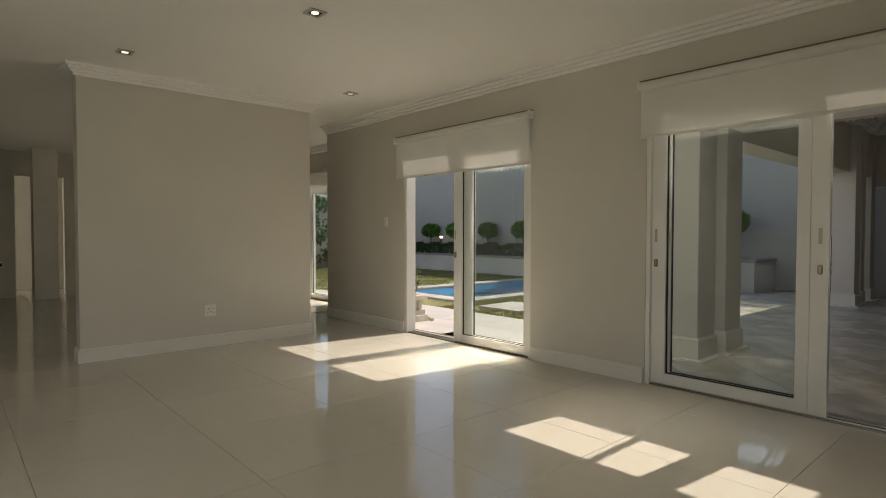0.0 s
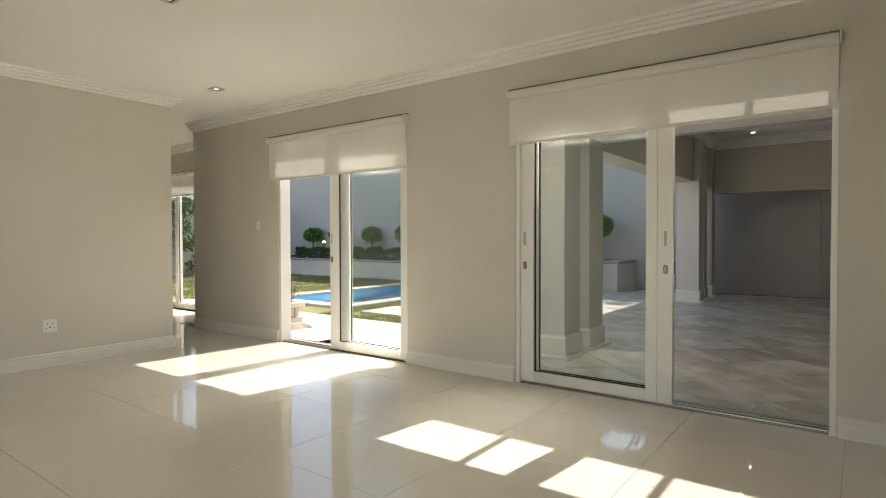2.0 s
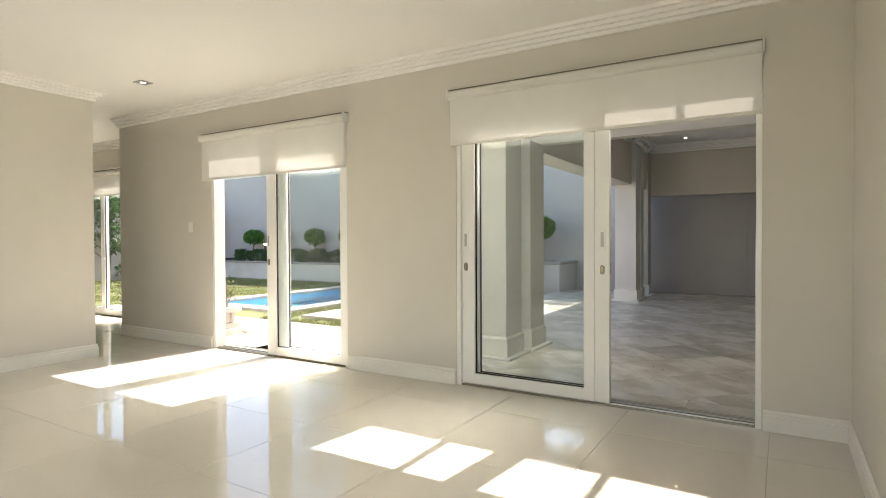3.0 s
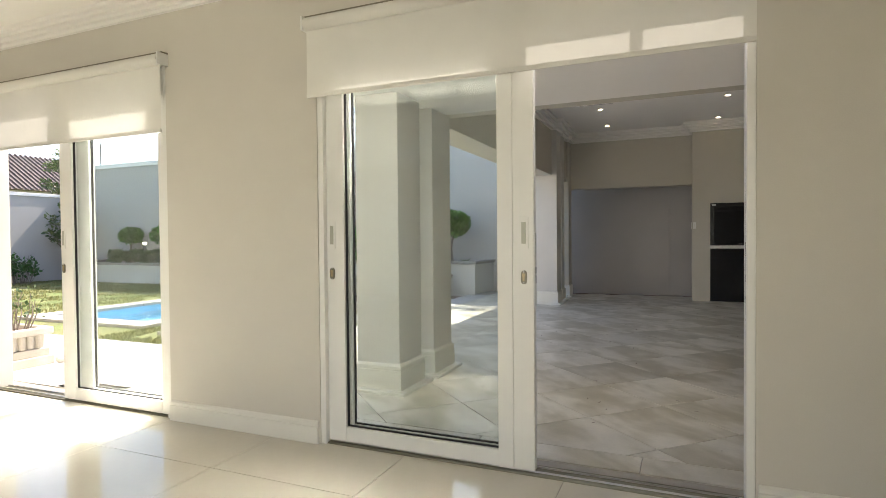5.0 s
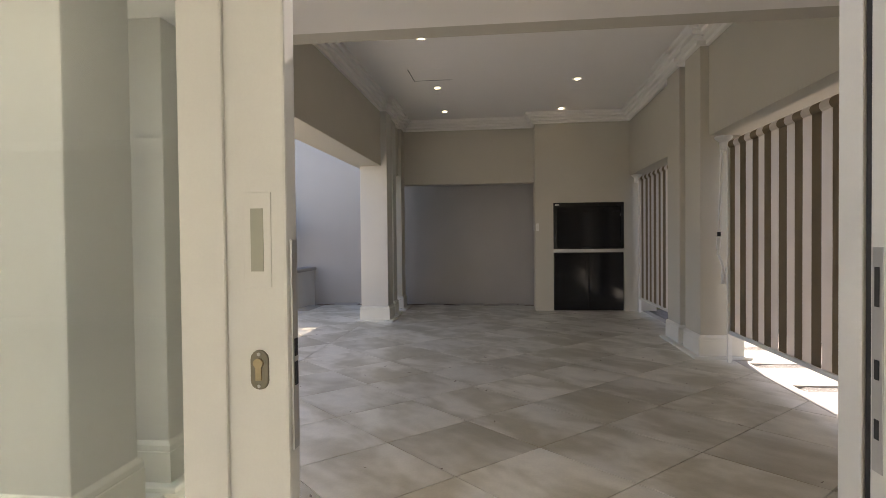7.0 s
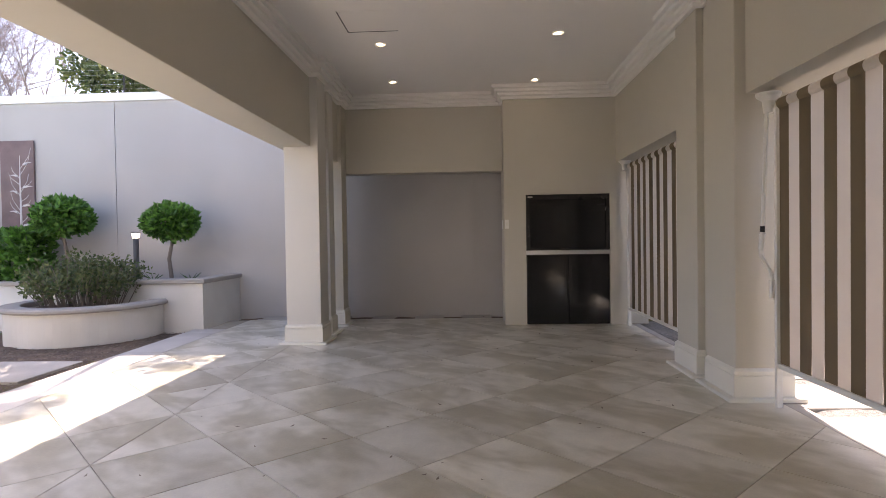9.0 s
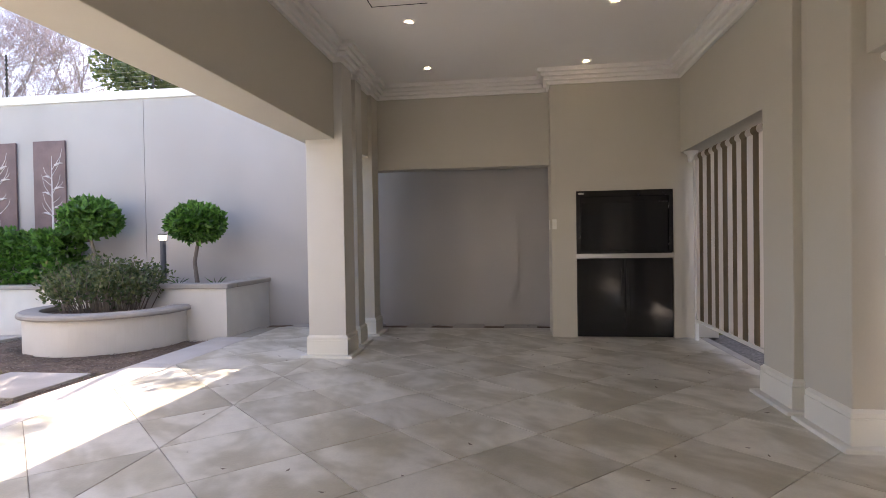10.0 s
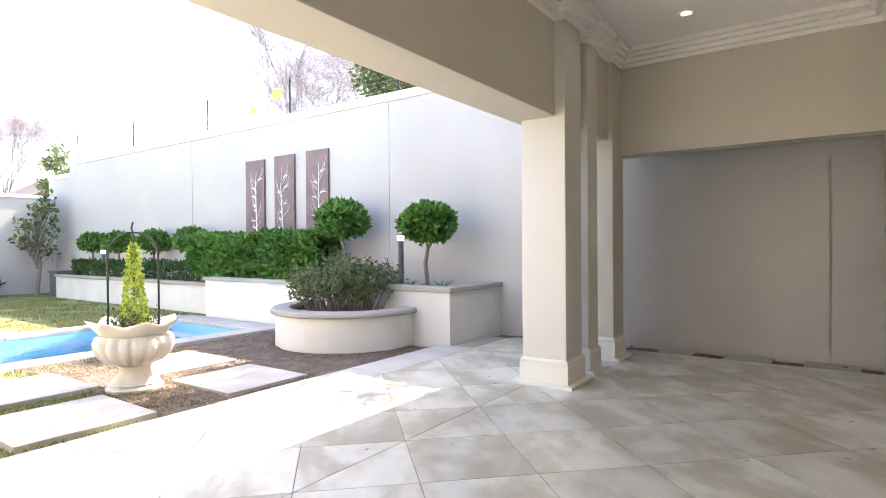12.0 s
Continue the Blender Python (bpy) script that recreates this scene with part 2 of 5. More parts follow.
def cyl(bm, c, r, h, n=20, r2=None, axis="z", caps=True):
    """A tapered round bar from c along +axis."""
    rot = {"z": Matrix.Identity(4), "x": pose(0, 0, 0, 0, 90, 0), "y": pose(0, 0, 0, -90, 0, 0)}[axis]
    m = Matrix.Translation(c) @ rot @ Matrix.Translation((0, 0, h / 2))
    bmesh.ops.create_cone(bm, cap_ends=caps, segments=n, radius1=r, radius2=r if r2 is None else r2, depth=h, matrix=m)
    return bm


def lathe(bm, profile, n=40, wave=None, at=(0, 0, 0)):
    """Turned shape from (radius, height) rows; wave(i, angle) changes radius and height."""
    rings = []
    for i, (r, z) in enumerate(profile):
        ring = []
        for k in range(n):
            a = 2 * math.pi * k / n
            dr, dz = wave(i, a) if wave else (0, 0)
            ring.append(bm.verts.new((at[0] + (r + dr) * math.cos(a), at[1] + (r + dr) * math.sin(a), at[2] + z + dz)))
        rings.append(ring)
    for a, b in zip(rings, rings[1:]):
        for k in range(n):
            bm.faces.new((a[k], a[(k + 1) % n], b[(k + 1) % n], b[k]))
    bm.faces.new(rings[0][::-1])
    bm.faces.new(rings[-1])
    return bm


def sweep(bm, path, profile, closed=False):
    """A moulding along a plan line; profile rows are (out to the left of the line, height)."""
    n = len(path)
    rows = []
    for i, p in enumerate(path):
        p = Vector(p)
        prv = Vector(path[i - 1]) if (i > 0 or closed) else None
        nxt = Vector(path[(i + 1) % n]) if (i < n - 1 or closed) else None
        d1 = (p - prv).normalized() if prv is not None else (nxt - p).normalized()
        d2 = (nxt - p).normalized() if nxt is not None else d1
        n1, n2 = Vector((-d1.y, d1.x)), Vector((-d2.y, d2.x))
        m = (n1 + n2) / max(0.2, 1 + n1.dot(n2))
        rows.append([bm.verts.new((p.x + m.x * o, p.y + m.y * o, z)) for o, z in profile])
    k = len(profile)
    span = range(n if closed else n - 1)
    for i in span:
        a, b = rows[i], rows[(i + 1) % n]
        for j in range(k):
            bm.faces.new((a[j], b[j], b[(j + 1) % k], a[(j + 1) % k]))
    if not closed:
        bm.faces.new(rows[0])
        bm.faces.new(rows[-1][::-1])
    return bm


def cornice_profile(z, d=0.11, p=0.11):
    """Stepped plaster cornice hanging below height z."""
    rows = [(0, z - d)]
    for k in range(4):
        o1, zz = p * (k + 1) / 4, z - d + d * k / 4
        rows += [(o1 - p * 0.03, zz), (o1, zz + d * 0.03), (o1, zz + d * 0.2), (o1 - p * 0.03, zz + d * 0.25)]
    return rows[:-1] + [(p, z), (0, z)]


def skirt_profile(h=0.13, t=0.018, z=0.0):
    return [(0, z), (t, z), (t, z + h - 0.035), (t * 0.7, z + h - 0.03), (t * 0.75, z + h - 0.012), (t * 0.3, z + h), (0, z + h)]


def tube(bm, pts, r0, r1=None, n=6):
    """A round rod through the points, tapering from r0 to r1."""
    r1 = r0 if r1 is None else r1
    pts = [Vector(p) for p in pts]
    rings = []
    for i, p in enumerate(pts):
        d = (pts[min(i + 1, len(pts) - 1)] - pts[max(i - 1, 0)]).normalized()
        u = d.orthogonal().normalized() if i == 0 else (u - d * u.dot(d)).normalized()
        v = d.cross(u)
        r = r0 + (r1 - r0) * i / max(1, len(pts) - 1)
        rings.append([bm.verts.new(p + (u * math.cos(2 * math.pi * k / n) + v * math.sin(2 * math.pi * k / n)) * r) for k in range(n)])
    for a, b in zip(rings, rings[1:]):
        for k in range(n):
            bm.faces.new((a[k], a[(k + 1) % n], b[(k + 1) % n], b[k]))
    bm.faces.new(rings[0][::-1])
    bm.faces.new(rings[-1])
    return bm


def mesh_obj(name, verts, faces, material, parent=None, label=""):
    me = bpy.data.meshes.new(name)
    me.from_pydata(verts, [], faces)
    me.materials.append(material)
    ob = new(name, me)
    if parent is not None:
        ob.parent = parent
        ob.matrix_parent_inverse = parent.matrix_basis.inverted()
    if label:
        ob["label"] = label
    return ob


def leaves(rng, spots, size, up=0.4):
    """Folded pointed leaves at (place, outward) spots."""
    verts, faces = [], []
    for p, out in spots:
        d = (Vector(out) * 0.7 + Vector((rng.uniform(-1, 1), rng.uniform(-1, 1), rng.uniform(-1, 1))) * 1.1 + Vector((0, 0, up))).normalized()
        s = d.orthogonal().normalized()
        s.rotate(Matrix.Rotation(rng.uniform(0, 6.28), 3, d))
        nrm = d.cross(s)
        ln = size * rng.uniform(0.7, 1.3)
        w = ln * 0.3
        p = Vector(p)
        i = len(verts)
        verts += [p, p + d * ln * 0.45 + s * w + nrm * w * 0.35, p + d * ln, p + d * ln * 0.45 - s * w + nrm * w * 0.35, p + d * ln * 0.5]
        faces += [(i, i + 1, i + 4), (i + 1, i + 2, i + 4), (i + 2, i + 3, i + 4), (i + 3, i, i + 4)]
    return verts, faces


# ================= house shell =================
CEIL = 2.76     # interior ceiling
PCEIL = 3.2     # patio ceiling
LOW = 2.28      # low soffit beside the house
HEAD = 2.36     # door heads
WX0, WX1 = 3.9, 4.05

o = link("wall_east", boxes(
    (WX0, WX1, -0.45, 0.07, 0, HEAD), (WX0, WX1, 2.27, 3.45, 0, HEAD), (WX0, WX1, 5.42, 7.25, 0, HEAD),
    (WX0, WX1, -0.45, 7.25, HEAD, 3.6)), M_WALL)
setting(o, "cream plastered wall with two sliding door openings", "wall")
o = link("wall_east_recess", boxes((4.05, 4.95, 7.0, 7.25, 0, 3.6), (4.75, 4.95, 7.25, 8.3, 0, 3.6), (4.75, 4.95, 8.3, 10.6, HEAD, 3.6), (4.75, 4.95, 10.6, 13.6, 0, 3.6)), M_WALL)
setting(o, "cream plastered wall with a garden door", "wall")
# The opening is out of view, cut only for the added fill lamp.
o = link("wall_south", boxes((-3.4, -3.0, -0.64, -0.39, 0, 3.6), (-0.8, 3.9, -0.64, -0.39, 0, 3.6), (-3.0, -0.8, -0.64, -0.39, 0, 0.3), (-3.0, -0.8, -0.64, -0.39, 2.3, 3.6)), M_WALL)
setting(o, "plain cream plastered interior wall", "wall")
o = link("wall_west", boxes((-3.4, -3.2, -0.39, 13.6, 0, 0.3), (-3.4, -3.2, -0.39, 13.6, 2.3, 3.6), (-3.4, -3.2, -0.39, 0.4, 0.3, 2.3), (-3.4, -3.2, 2.8, 13.6, 0.3, 2.3)), M_WALL)
setting(o, "plain cream plastered interior wall", "wall")
# The passage's end opening is unseen, added to let its fill lamp in.
o = link("wall_north", boxes((-3.2, 0.72, 13.2, 13.4, 0, 3.6), (1.5, 4.75, 13.2, 13.4, 0, 3.6), (-3.2, 4.75, 14.8, 15.0, 0, 3.6), (0.72, 1.5, 13.2, 13.4, 2.3, 3.6),
                            (-3.4, -3.2, 13.6, 13.7, 0, 3.6), (-3.4, -3.2, 14.5, 15.0, 0, 3.6), (-3.4, -3.2, 13.7, 14.5, 2.1, 3.6), (4.75, 4.95, 13.6, 15.0, 0, 3.6)), M_WALL)
setting(o, "pale wall with a passage at the end of the room", "wall")
o = link("partition_wall", boxes((0.62, 3.0, 6.11, 6.29, 0, CEIL), bevel=0.012), M_WALL)
setting(o, "freestanding grey-beige plastered partition wall", "wall")
o = link("interior_pillar", boxes((0.92, 1.3, 12.4, 12.75, 0, CEIL), bevel=0.01), M_WALL)
setting(o, "square plastered pillar by the passage", "pillar")
o = link("ceiling", boxes((-3.4, 3.9, -0.64, 15.0, CEIL, CEIL + 0.2), (3.9, 4.95, 7.25, 15.0, CEIL, CEIL + 0.2)), M_CEIL)
setting(o, "smooth white plaster ceiling", "ceiling")
o = link("interior_floor", boxes((-3.4, 3.93, -0.64, 15.0, -0.3, -0.006), (3.93, 4.75, 7.25, 15.0, -0.3, -0.006)), M_GROUT)
setting(o, "cream polished porcelain tiled floor", "floor")
FLOOR_IN = o

bm = bmesh.new()
sweep(bm, [(3.9, 7.25), (3.9, -0.39), (-3.2, -0.39), (-3.2, 13.2)][::-1], cornice_profile(CEIL))
o = link("cornice", bm, M_CEIL)
setting(o, "stepped white plaster cornice", "cornice")
bm = bmesh.new()
sweep(bm, [(4.75, 13.2), (4.75, 7.25), (3.9, 7.25)][::-1], cornice_profile(CEIL))
setting(link("cornice_recess", bm, M_CEIL), "stepped white plaster cornice", "cornice")
bm = bmesh.new()
sweep(bm, [(0.62, 6.11), (3.0, 6.11), (3.0, 6.29), (0.62, 6.29)][::-1], cornice_profile(CEIL, 0.1, 0.09), closed=True)
setting(link("cornice_partition", bm, M_CEIL), "white plaster cornice round the partition wall", "cornice")


def skirting(name, path, closed=False):
    b = bmesh.new()
    sweep(b, path, skirt_profile(), closed)
    return setting(link(name, b, M_TRIM), "white painted moulded skirting board", "baseboard")


skirting("baseboard_1", [(3.9, 2.28), (3.9, 3.44)])
skirting("baseboard_2", [(3.9, 5.43), (3.9, 7.25)])
skirting("baseboard_3", [(-3.2, -0.39), (3.9, -0.39), (3.9, 0.06)])
skirting("baseboard_4", [(3.0, 6.11), (0.62, 6.11), (0.62, 6.29), (3.0, 6.29)][::1], True)
skirting("baseboard_5", [(4.75, 7.25), (4.75, 8.28)])

# ================= patio shell =================
o = link("patio_soffit", boxes((4.72, 5.9, -1.75, 2.9, LOW, LOW + 0.16), (4.05, 4.72, -1.75, -0.1, LOW, LOW + 0.16), (4.05, 4.72, 2.35, 2.9, LOW, LOW + 0.16)), M_PATIOCEIL)
setting(o, "low painted soffit beside the house", "ceiling")
sk = thing("skylight", (4.375, 1.12, LOW + 0.05), "narrow four-pane roof light beside the house wall", "skylight", kind="structure")
for y in (-0.1, 0.49, 1.44, 2.29):
    w = 0.05
    part("glazing_bar", boxes((4.05, 4.72, y, y + w, LOW + 0.02, LOW + 0.07)), M_FRAME, sk)
o = link("patio_upstand", boxes((5.9, 6.05, -1.75, 2.9, LOW, 3.5)), M_PATIOWALL)
setting(o, "beige plastered step in the patio ceiling", "wall")
# The unseen stretch beyond the end wall is added to shade the passage.
o = link("patio_ceiling", boxes((6.05, 13.285, -1.75, 2.9, PCEIL, PCEIL + 0.3)), M_PATIOCEIL)
setting(o, "pale painted patio ceiling with downlights", "ceiling")
o = link("patio_beam", boxes((6.05, 12.6, 2.45, 2.84, 2.25, PCEIL), bevel=0.008), M_PATIOWALL)
setting(o, "deep beige plastered edge beam", "beam")
o = link("patio_wall_end", boxes((12.6, 12.85, 0.19, 2.9, 2.12, PCEIL), (12.6, 12.85, -1.75, 0.19, 0, PCEIL), (12.6, 12.85, 2.47, 2.9, 0, 2.12)), M_PATIOWALL)
setting(o, "beige plastered end wall with a wide opening", "wall")
o = link("chimney_breast", boxes((12.26, 12.6, -1.30, -1.21, 0, PCEIL), (12.26, 12.6, -0.1, 0.19, 0, PCEIL), (12.26, 12.6, -1.21, -0.1, 1.75, PCEIL)), M_PATIOWALL)
setting(o, "beige plastered chimney breast round the built-in braai", "wall")
o = link("patio_wall_south", boxes((4.05, 12.6, -1.72, -1.30, 2.165, PCEIL), (4.05, 4.6, -1.72, -1.30, 0, 2.165), (3.9, 4.05, -1.72, -0.45, 0, 3.6),
                                 (9.2, 9.4, -1.58, -1.28, 0, PCEIL - 0.01), (12.3, 12.6, -1.72, -1.30, 0, 2.165)), M_PATIOWALL)
setting(o, "beige plastered wall above two awning openings", "wall")
bm = bmesh.new()
sweep(bm, [(6.05, 2.45), (6.05, -1.30), (8.74, -1.30), (8.74, -1.22), (9.2, -1.22), (9.2, -1.28), (9.4, -1.28), (9.4, -1.22), (9.86, -1.22), (9.86, -1.30), (12.26, -1.30), (12.26, 0.19), (12.6, 0.19), (12.6, 2.4), (12.3, 2.4), (12.3, 2.45), (11.85, 2.45), (11.85, 2.4), (11.6, 2.4), (11.6, 2.45), (11.33, 2.45), (11.33, 2.36), (10.98, 2.36), (10.98, 2.45)], cornice_profile(PCEIL, 0.17, 0.15), closed=True)
setting(link("cornice_patio", bm, M_CEIL), "deep stepped white cornice round the patio ceiling", "cornice")


def pillar(x0, x1, y0, y1, top, label, plinth=True, material=None):
    """A plastered pillar with a moulded white plinth."""
    p = thing("pillar", ((x0 + x1) / 2, (y0 + y1) / 2, 0), label, "pillar", "patio pillars", "structure")
    part("shaft", boxes((x0, x1, y0, y1, 0.0, top), bevel=0.008), material or M_COLUMN, p)
    path = [(x0, y0), (x0, y1), (x1, y1), (x1, y0)]
    b = bmesh.new()
    sweep(b, path, [(0, 0.012), (0.02, 0.012), (0.02, 0.172), (0.015, 0.176), (0.018, 0.182), (0.018, 0.205), (0.01, 0.215), (0, 0.225)], closed=True)
    part("plinth", b, M_TRIM, p, "moulded white plinth")
    b = bmesh.new()
    sweep(b, path, [(0, 0), (0.075, 0), (0.075, 0.02), (0.07, 0.025), (0, 0.025)], closed=True)
    part("plinth_slab", b, M_TRIM, p, "thin pale stone base slab")
    return p


pillar(4.985, 5.375, 2.32, 2.69, LOW, "square pale plastered pillar with white plinth near the sliding door")
pillar(5.585, 5.985, 2.305, 2.70, LOW, "square pale plastered pillar beside its twin")
pillar(10.98, 11.33, 2.36, 2.76, PCEIL, "slim pale plastered pillar under the patio beam")
pillar(11.6, 11.85, 2.4, 2.76, PCEIL, "slim plastered pillar close behind another")
# The half pillar's shade is put into its colour, a darker wall plaster.
pillar(12.3, 12.597, 2.4, 2.76, PCEIL, "plastered half pillar against the end wall", material=M_PATIOWALL)
pillar(8.74, 9.2, -1.6, -1.22, PCEIL, "square plastered pillar between the awnings", material=M_PATIOWALL)
pillar(9.4, 9.86, -1.6, -1.22, PCEIL, "square plastered pillar between the awnings", material=M_PATIOWALL)

o = link("patio_floor", boxes((4.05, 12.95, -1.5, 4.41, -0.3, -0.008), (4.05, 5.8, 4.41, 7.0, -0.3, -0.008), (4.95, 5.8, 7.0, 10.8, -0.3, -0.008), (4.75, 4.95, 8.3, 10.6, -0.3, -0.008), (3.93, 4.05, -0.45, 7.0, -0.3, -0.008)), M_GROUT)
setting(o, "stained stone-tiled patio floor laid diagonally", "floor")
FLOOR_OUT = o

# ================= garden ground =================
GZ = -0.06
GWX = 13.32
PX0, PX1, PY0, PY1 = 7.1, 11.75, 7.65, 9.75
xs, ys = [-400, PX0, PX1, 400], [-400, PY0, PY1, 400]
verts = [(x, y, GZ) for y in ys for x in xs]
faces = [(j * 4 + i, j * 4 + i + 1, j * 4 + i + 5, j * 4 + i + 4) for j in range(3) for i in range(3) if (i, j) != (1, 1)]
o = mesh_obj("ground", verts, faces, M_LAWN)
setting(o, "short dry green lawn", "ground")
o = link("pool_basin", boxes((PX0 - 0.1, PX1 + 0.1, PY0 - 0.1, PY1 + 0.1, -1.5, -1.4), (PX0 - 0.1, PX0, PY0 - 0.1, PY1 + 0.1, -1.4, GZ - 0.004), (PX1, PX1 + 0.1, PY0 - 0.1, PY1 + 0.1, -1.4, GZ - 0.004),
                             (PX0, PX1, PY0 - 0.1, PY0, -1.4, GZ - 0.004), (PX0, PX1, PY1, PY1 + 0.1, -1.4, GZ - 0.004)), M_POOL)
setting(o, "blue plastered swimming pool basin", "pool")
n = 60
wv = [(PX0 + (PX1 - PX0) * i / n, PY0 + (PY1 - PY0) * j / n, -0.13 + 0.006 * noise.noise((i * 0.35, j * 0.25, 0.0)) + 0.003 * noise.noise((i * 0.9, j * 0.9, 3.0))) for j in range(n + 1) for i in range(n + 1)]
wf = [(j * (n + 1) + i, j * (n + 1) + i + 1, (j + 1) * (n + 1) + i + 1, (j + 1) * (n + 1) + i) for j in range(n) for i in range(n)]
o = mesh_obj("water", wv, wf, M_WATER)
for p in o.data.polygons:
    p.use_smooth = True
o.visible_shadow = False
setting(o, "clear blue rippled pool water", "water")
cop = thing("pool_coping", ((PX0 + PX1) / 2, (PY0 + PY1) / 2, GZ), "pale stone coping round the pool", "pool coping", kind="structure")
C = 0.36
for i in range(8):
    a, b2 = PX0 - C + i * (PX1 - PX0 + 2 * C) / 8, PX0 - C + (i + 1) * (PX1 - PX0 + 2 * C) / 8
    for y in (PY0 - C, PY1):
        part("coping_stone", boxes((a + 0.003, b2 - 0.003, y, y + C, GZ - 0.02, GZ + 0.045), bevel=0.008), M_SLAB, cop)
for i in range(4):
    a, b2 = PY0 + i * (PY1 - PY0) / 4, PY0 + (i + 1) * (PY1 - PY0) / 4
    for x in (PX0 - C, PX1):
        part("coping_stone", boxes((x, x + C, a + 0.003, b2 - 0.003, GZ - 0.02, GZ + 0.045), bevel=0.008), M_SLAB, cop)
# wider paving at the planter end of the pool
o = link("pool_paving", boxes((PX1 + C + 0.005, 12.28, 7.29, 10.1, GZ - 0.02, GZ + 0.03), bevel=0.006), M_SLAB)
setting(o, "pale stone paving between pool and planter", "pavement")


def patch(name, outline, z, material, label, category, bumpy=0.02, step=0.09):
    """An uneven sheet of soil inside a plan rectangle."""
    x0, x1, y0, y1 = outline
    nx, ny = max(2, int((x1 - x0) / step)), max(2, int((y1 - y0) / step))
    vs = []
    for j in range(ny + 1):
        for i in range(nx + 1):
            x, y = x0 + (x1 - x0) * i / nx, y0 + (y1 - y0) * j / ny
            edge = min(i, j, nx - i, ny - j)
            x += 0.05 * noise.noise((x * 4, y * 4, 1)) if edge == 0 else 0
            vs.append((x, y, z + (bumpy * (0.6 + noise.noise((x * 5, y * 5, 0))) if edge else -0.012)))
    fs = [(j * (nx + 1) + i, j * (nx + 1) + i + 1, (j + 1) * (nx + 1) + i + 1, (j + 1) * (nx + 1) + i) for j in range(ny) for i in range(nx)]
    ob = mesh_obj(name, vs, fs, material)
    for p in ob.data.polygons:
        p.use_smooth = True
    return setting(ob, label, category)


patch("mulch_bed", (10.2, 12.09, 4.42, 7.28), GZ + 0.01, M_SOIL, "dry brown bark mulch round the raised bed", "ground")
patch("mulch_strip", (8.75, 10.22, 4.42, 7.28), GZ + 0.006, M_SOIL, "dry mulch and straw between stepping slabs", "ground")
patch("mulch_passage", (12.95, 13.3, -1.7, 4.25), GZ + 0.035, M_SOIL, "dark leaf litter along the garden wall", "ground")
patch("mulch_side", (12.1, 12.97, 3.2, 4.25), GZ - 0.0, M_SOIL, "dark leaf litter beside the planter", "ground")
patch("gravel_side", (4.2, 12.6, -2.9, -1.62), GZ + 0.03, M_GRAVEL, "grey gravel outside the awnings", "ground")
M_CHIP = leafy("bark_chip", (0.07, 0.05, 0.035), (0.30, 0.23, 0.16))
crng = random.Random(8)
cv, cf = [], []
for _ in range(14000):
    x, y = crng.uniform(8.8, 12.05), crng.uniform(4.44, 7.26)
    if (x - 11.88) ** 2 + (y - 5.72) ** 2 < 0.93 ** 2:
        continue
    a, e, s = crng.uniform(0, 6.28), crng.uniform(-0.4, 0.4), crng.uniform(0.006, 0.02)
    u = Vector((math.cos(a) * math.cos(e), math.sin(a) * math.cos(e), math.sin(e))) * s
    w = Vector((-math.sin(a), math.cos(a), crng.uniform(-0.5, 0.5))) * s * 0.3
    c = Vector((x, y, GZ + 0.022 + crng.uniform(0, 0.012)))
    i = len(cv)
    cv += [c - u - w, c + u - w * 0.5, c + u * 0.8 + w, c - u * 0.7 + w]
    cf.append((i, i + 1, i + 2, i + 3))
tagged(mesh_obj("bark_chips", cv, cf, M_CHIP), "loose dry bark chips and leaf litter on the beds", "mulch", kind="stuff")
for i, (x0, x1, y0, y1) in enumerate([(9.37, 10.2, 4.62, 5.48), (9.37, 10.26, 5.8, 6.7), (7.9, 8.78, 4.62, 5.48), (7.98, 8.88, 5.8, 6.75), (6.45, 7.32, 4.62, 5.48), (6.5, 7.4, 5.8, 6.7)]):
    s = link("stepping_slab", boxes((x0, x1, y0, y1, GZ - 0.04, GZ + 0.045), bevel=0.008), M_SLAB)
    tagged(s, "large square stone stepping slab in the garden", "stepping stone", "stepping slabs")
for y0, y1 in ((1.8, 2.15), (1.07, 1.5), (0.35, 0.8), (-0.4, 0.06), (2.5, 3.0), (3.4, 3.9)):
    s = link("paving_slab", boxes((12.955, GWX - 0.01, y0, y1, GZ, -0.004), bevel=0.006), M_SLAB)
    tagged(s, "small stone slab along the garden wall", "stepping stone", "wall slabs")
o = link("patio_edge_strip", boxes((4.62, 12.28, -1.598, -1.503, GZ - 0.1, -0.003), bevel=0.005), M_SLAB)
setting(o, "narrow pale stone edging along the patio floor", "pavement")
for i in range(7):
    s = link("paving_slab", boxes((4.615 + i * 0.79, 5.225 + i * 0.79, -2.34, -1.602, GZ, -0.006), bevel=0.008), M_SLAB)
    tagged(s, "pale sunlit paving slab outside the awning", "stepping stone", "side path slabs")

# ================= garden walls =================
o = link("garden_wall_east", boxes((GWX, GWX + 0.25, -4, 0.575, -0.3, 3.43), (GWX, GWX + 0.25, 0.589, 6.24, -0.3, 3.43), (GWX, GWX + 0.25, 6.249, 11.7, -0.3, 3.43), (GWX, GWX + 0.25, 11.716, 17.6, -0.3, 3.43), (GWX + 0.035, GWX + 0.23, -4, 17.6, -0.3, 3.43),
                                   (GWX, GWX + 0.25, 17.6, 19, -0.3, 3.1)), M_GARDENWALL)
setting(o, "tall smooth grey plastered garden wall", "garden wall")
o = link("wall_coping_east", boxes((GWX - 0.03, GWX + 0.28, -4, 17.6, 3.43, 3.56), (GWX - 0.03, GWX + 0.28, 17.6, 19, 3.1, 3.23), bevel=0.01), M_COPING)
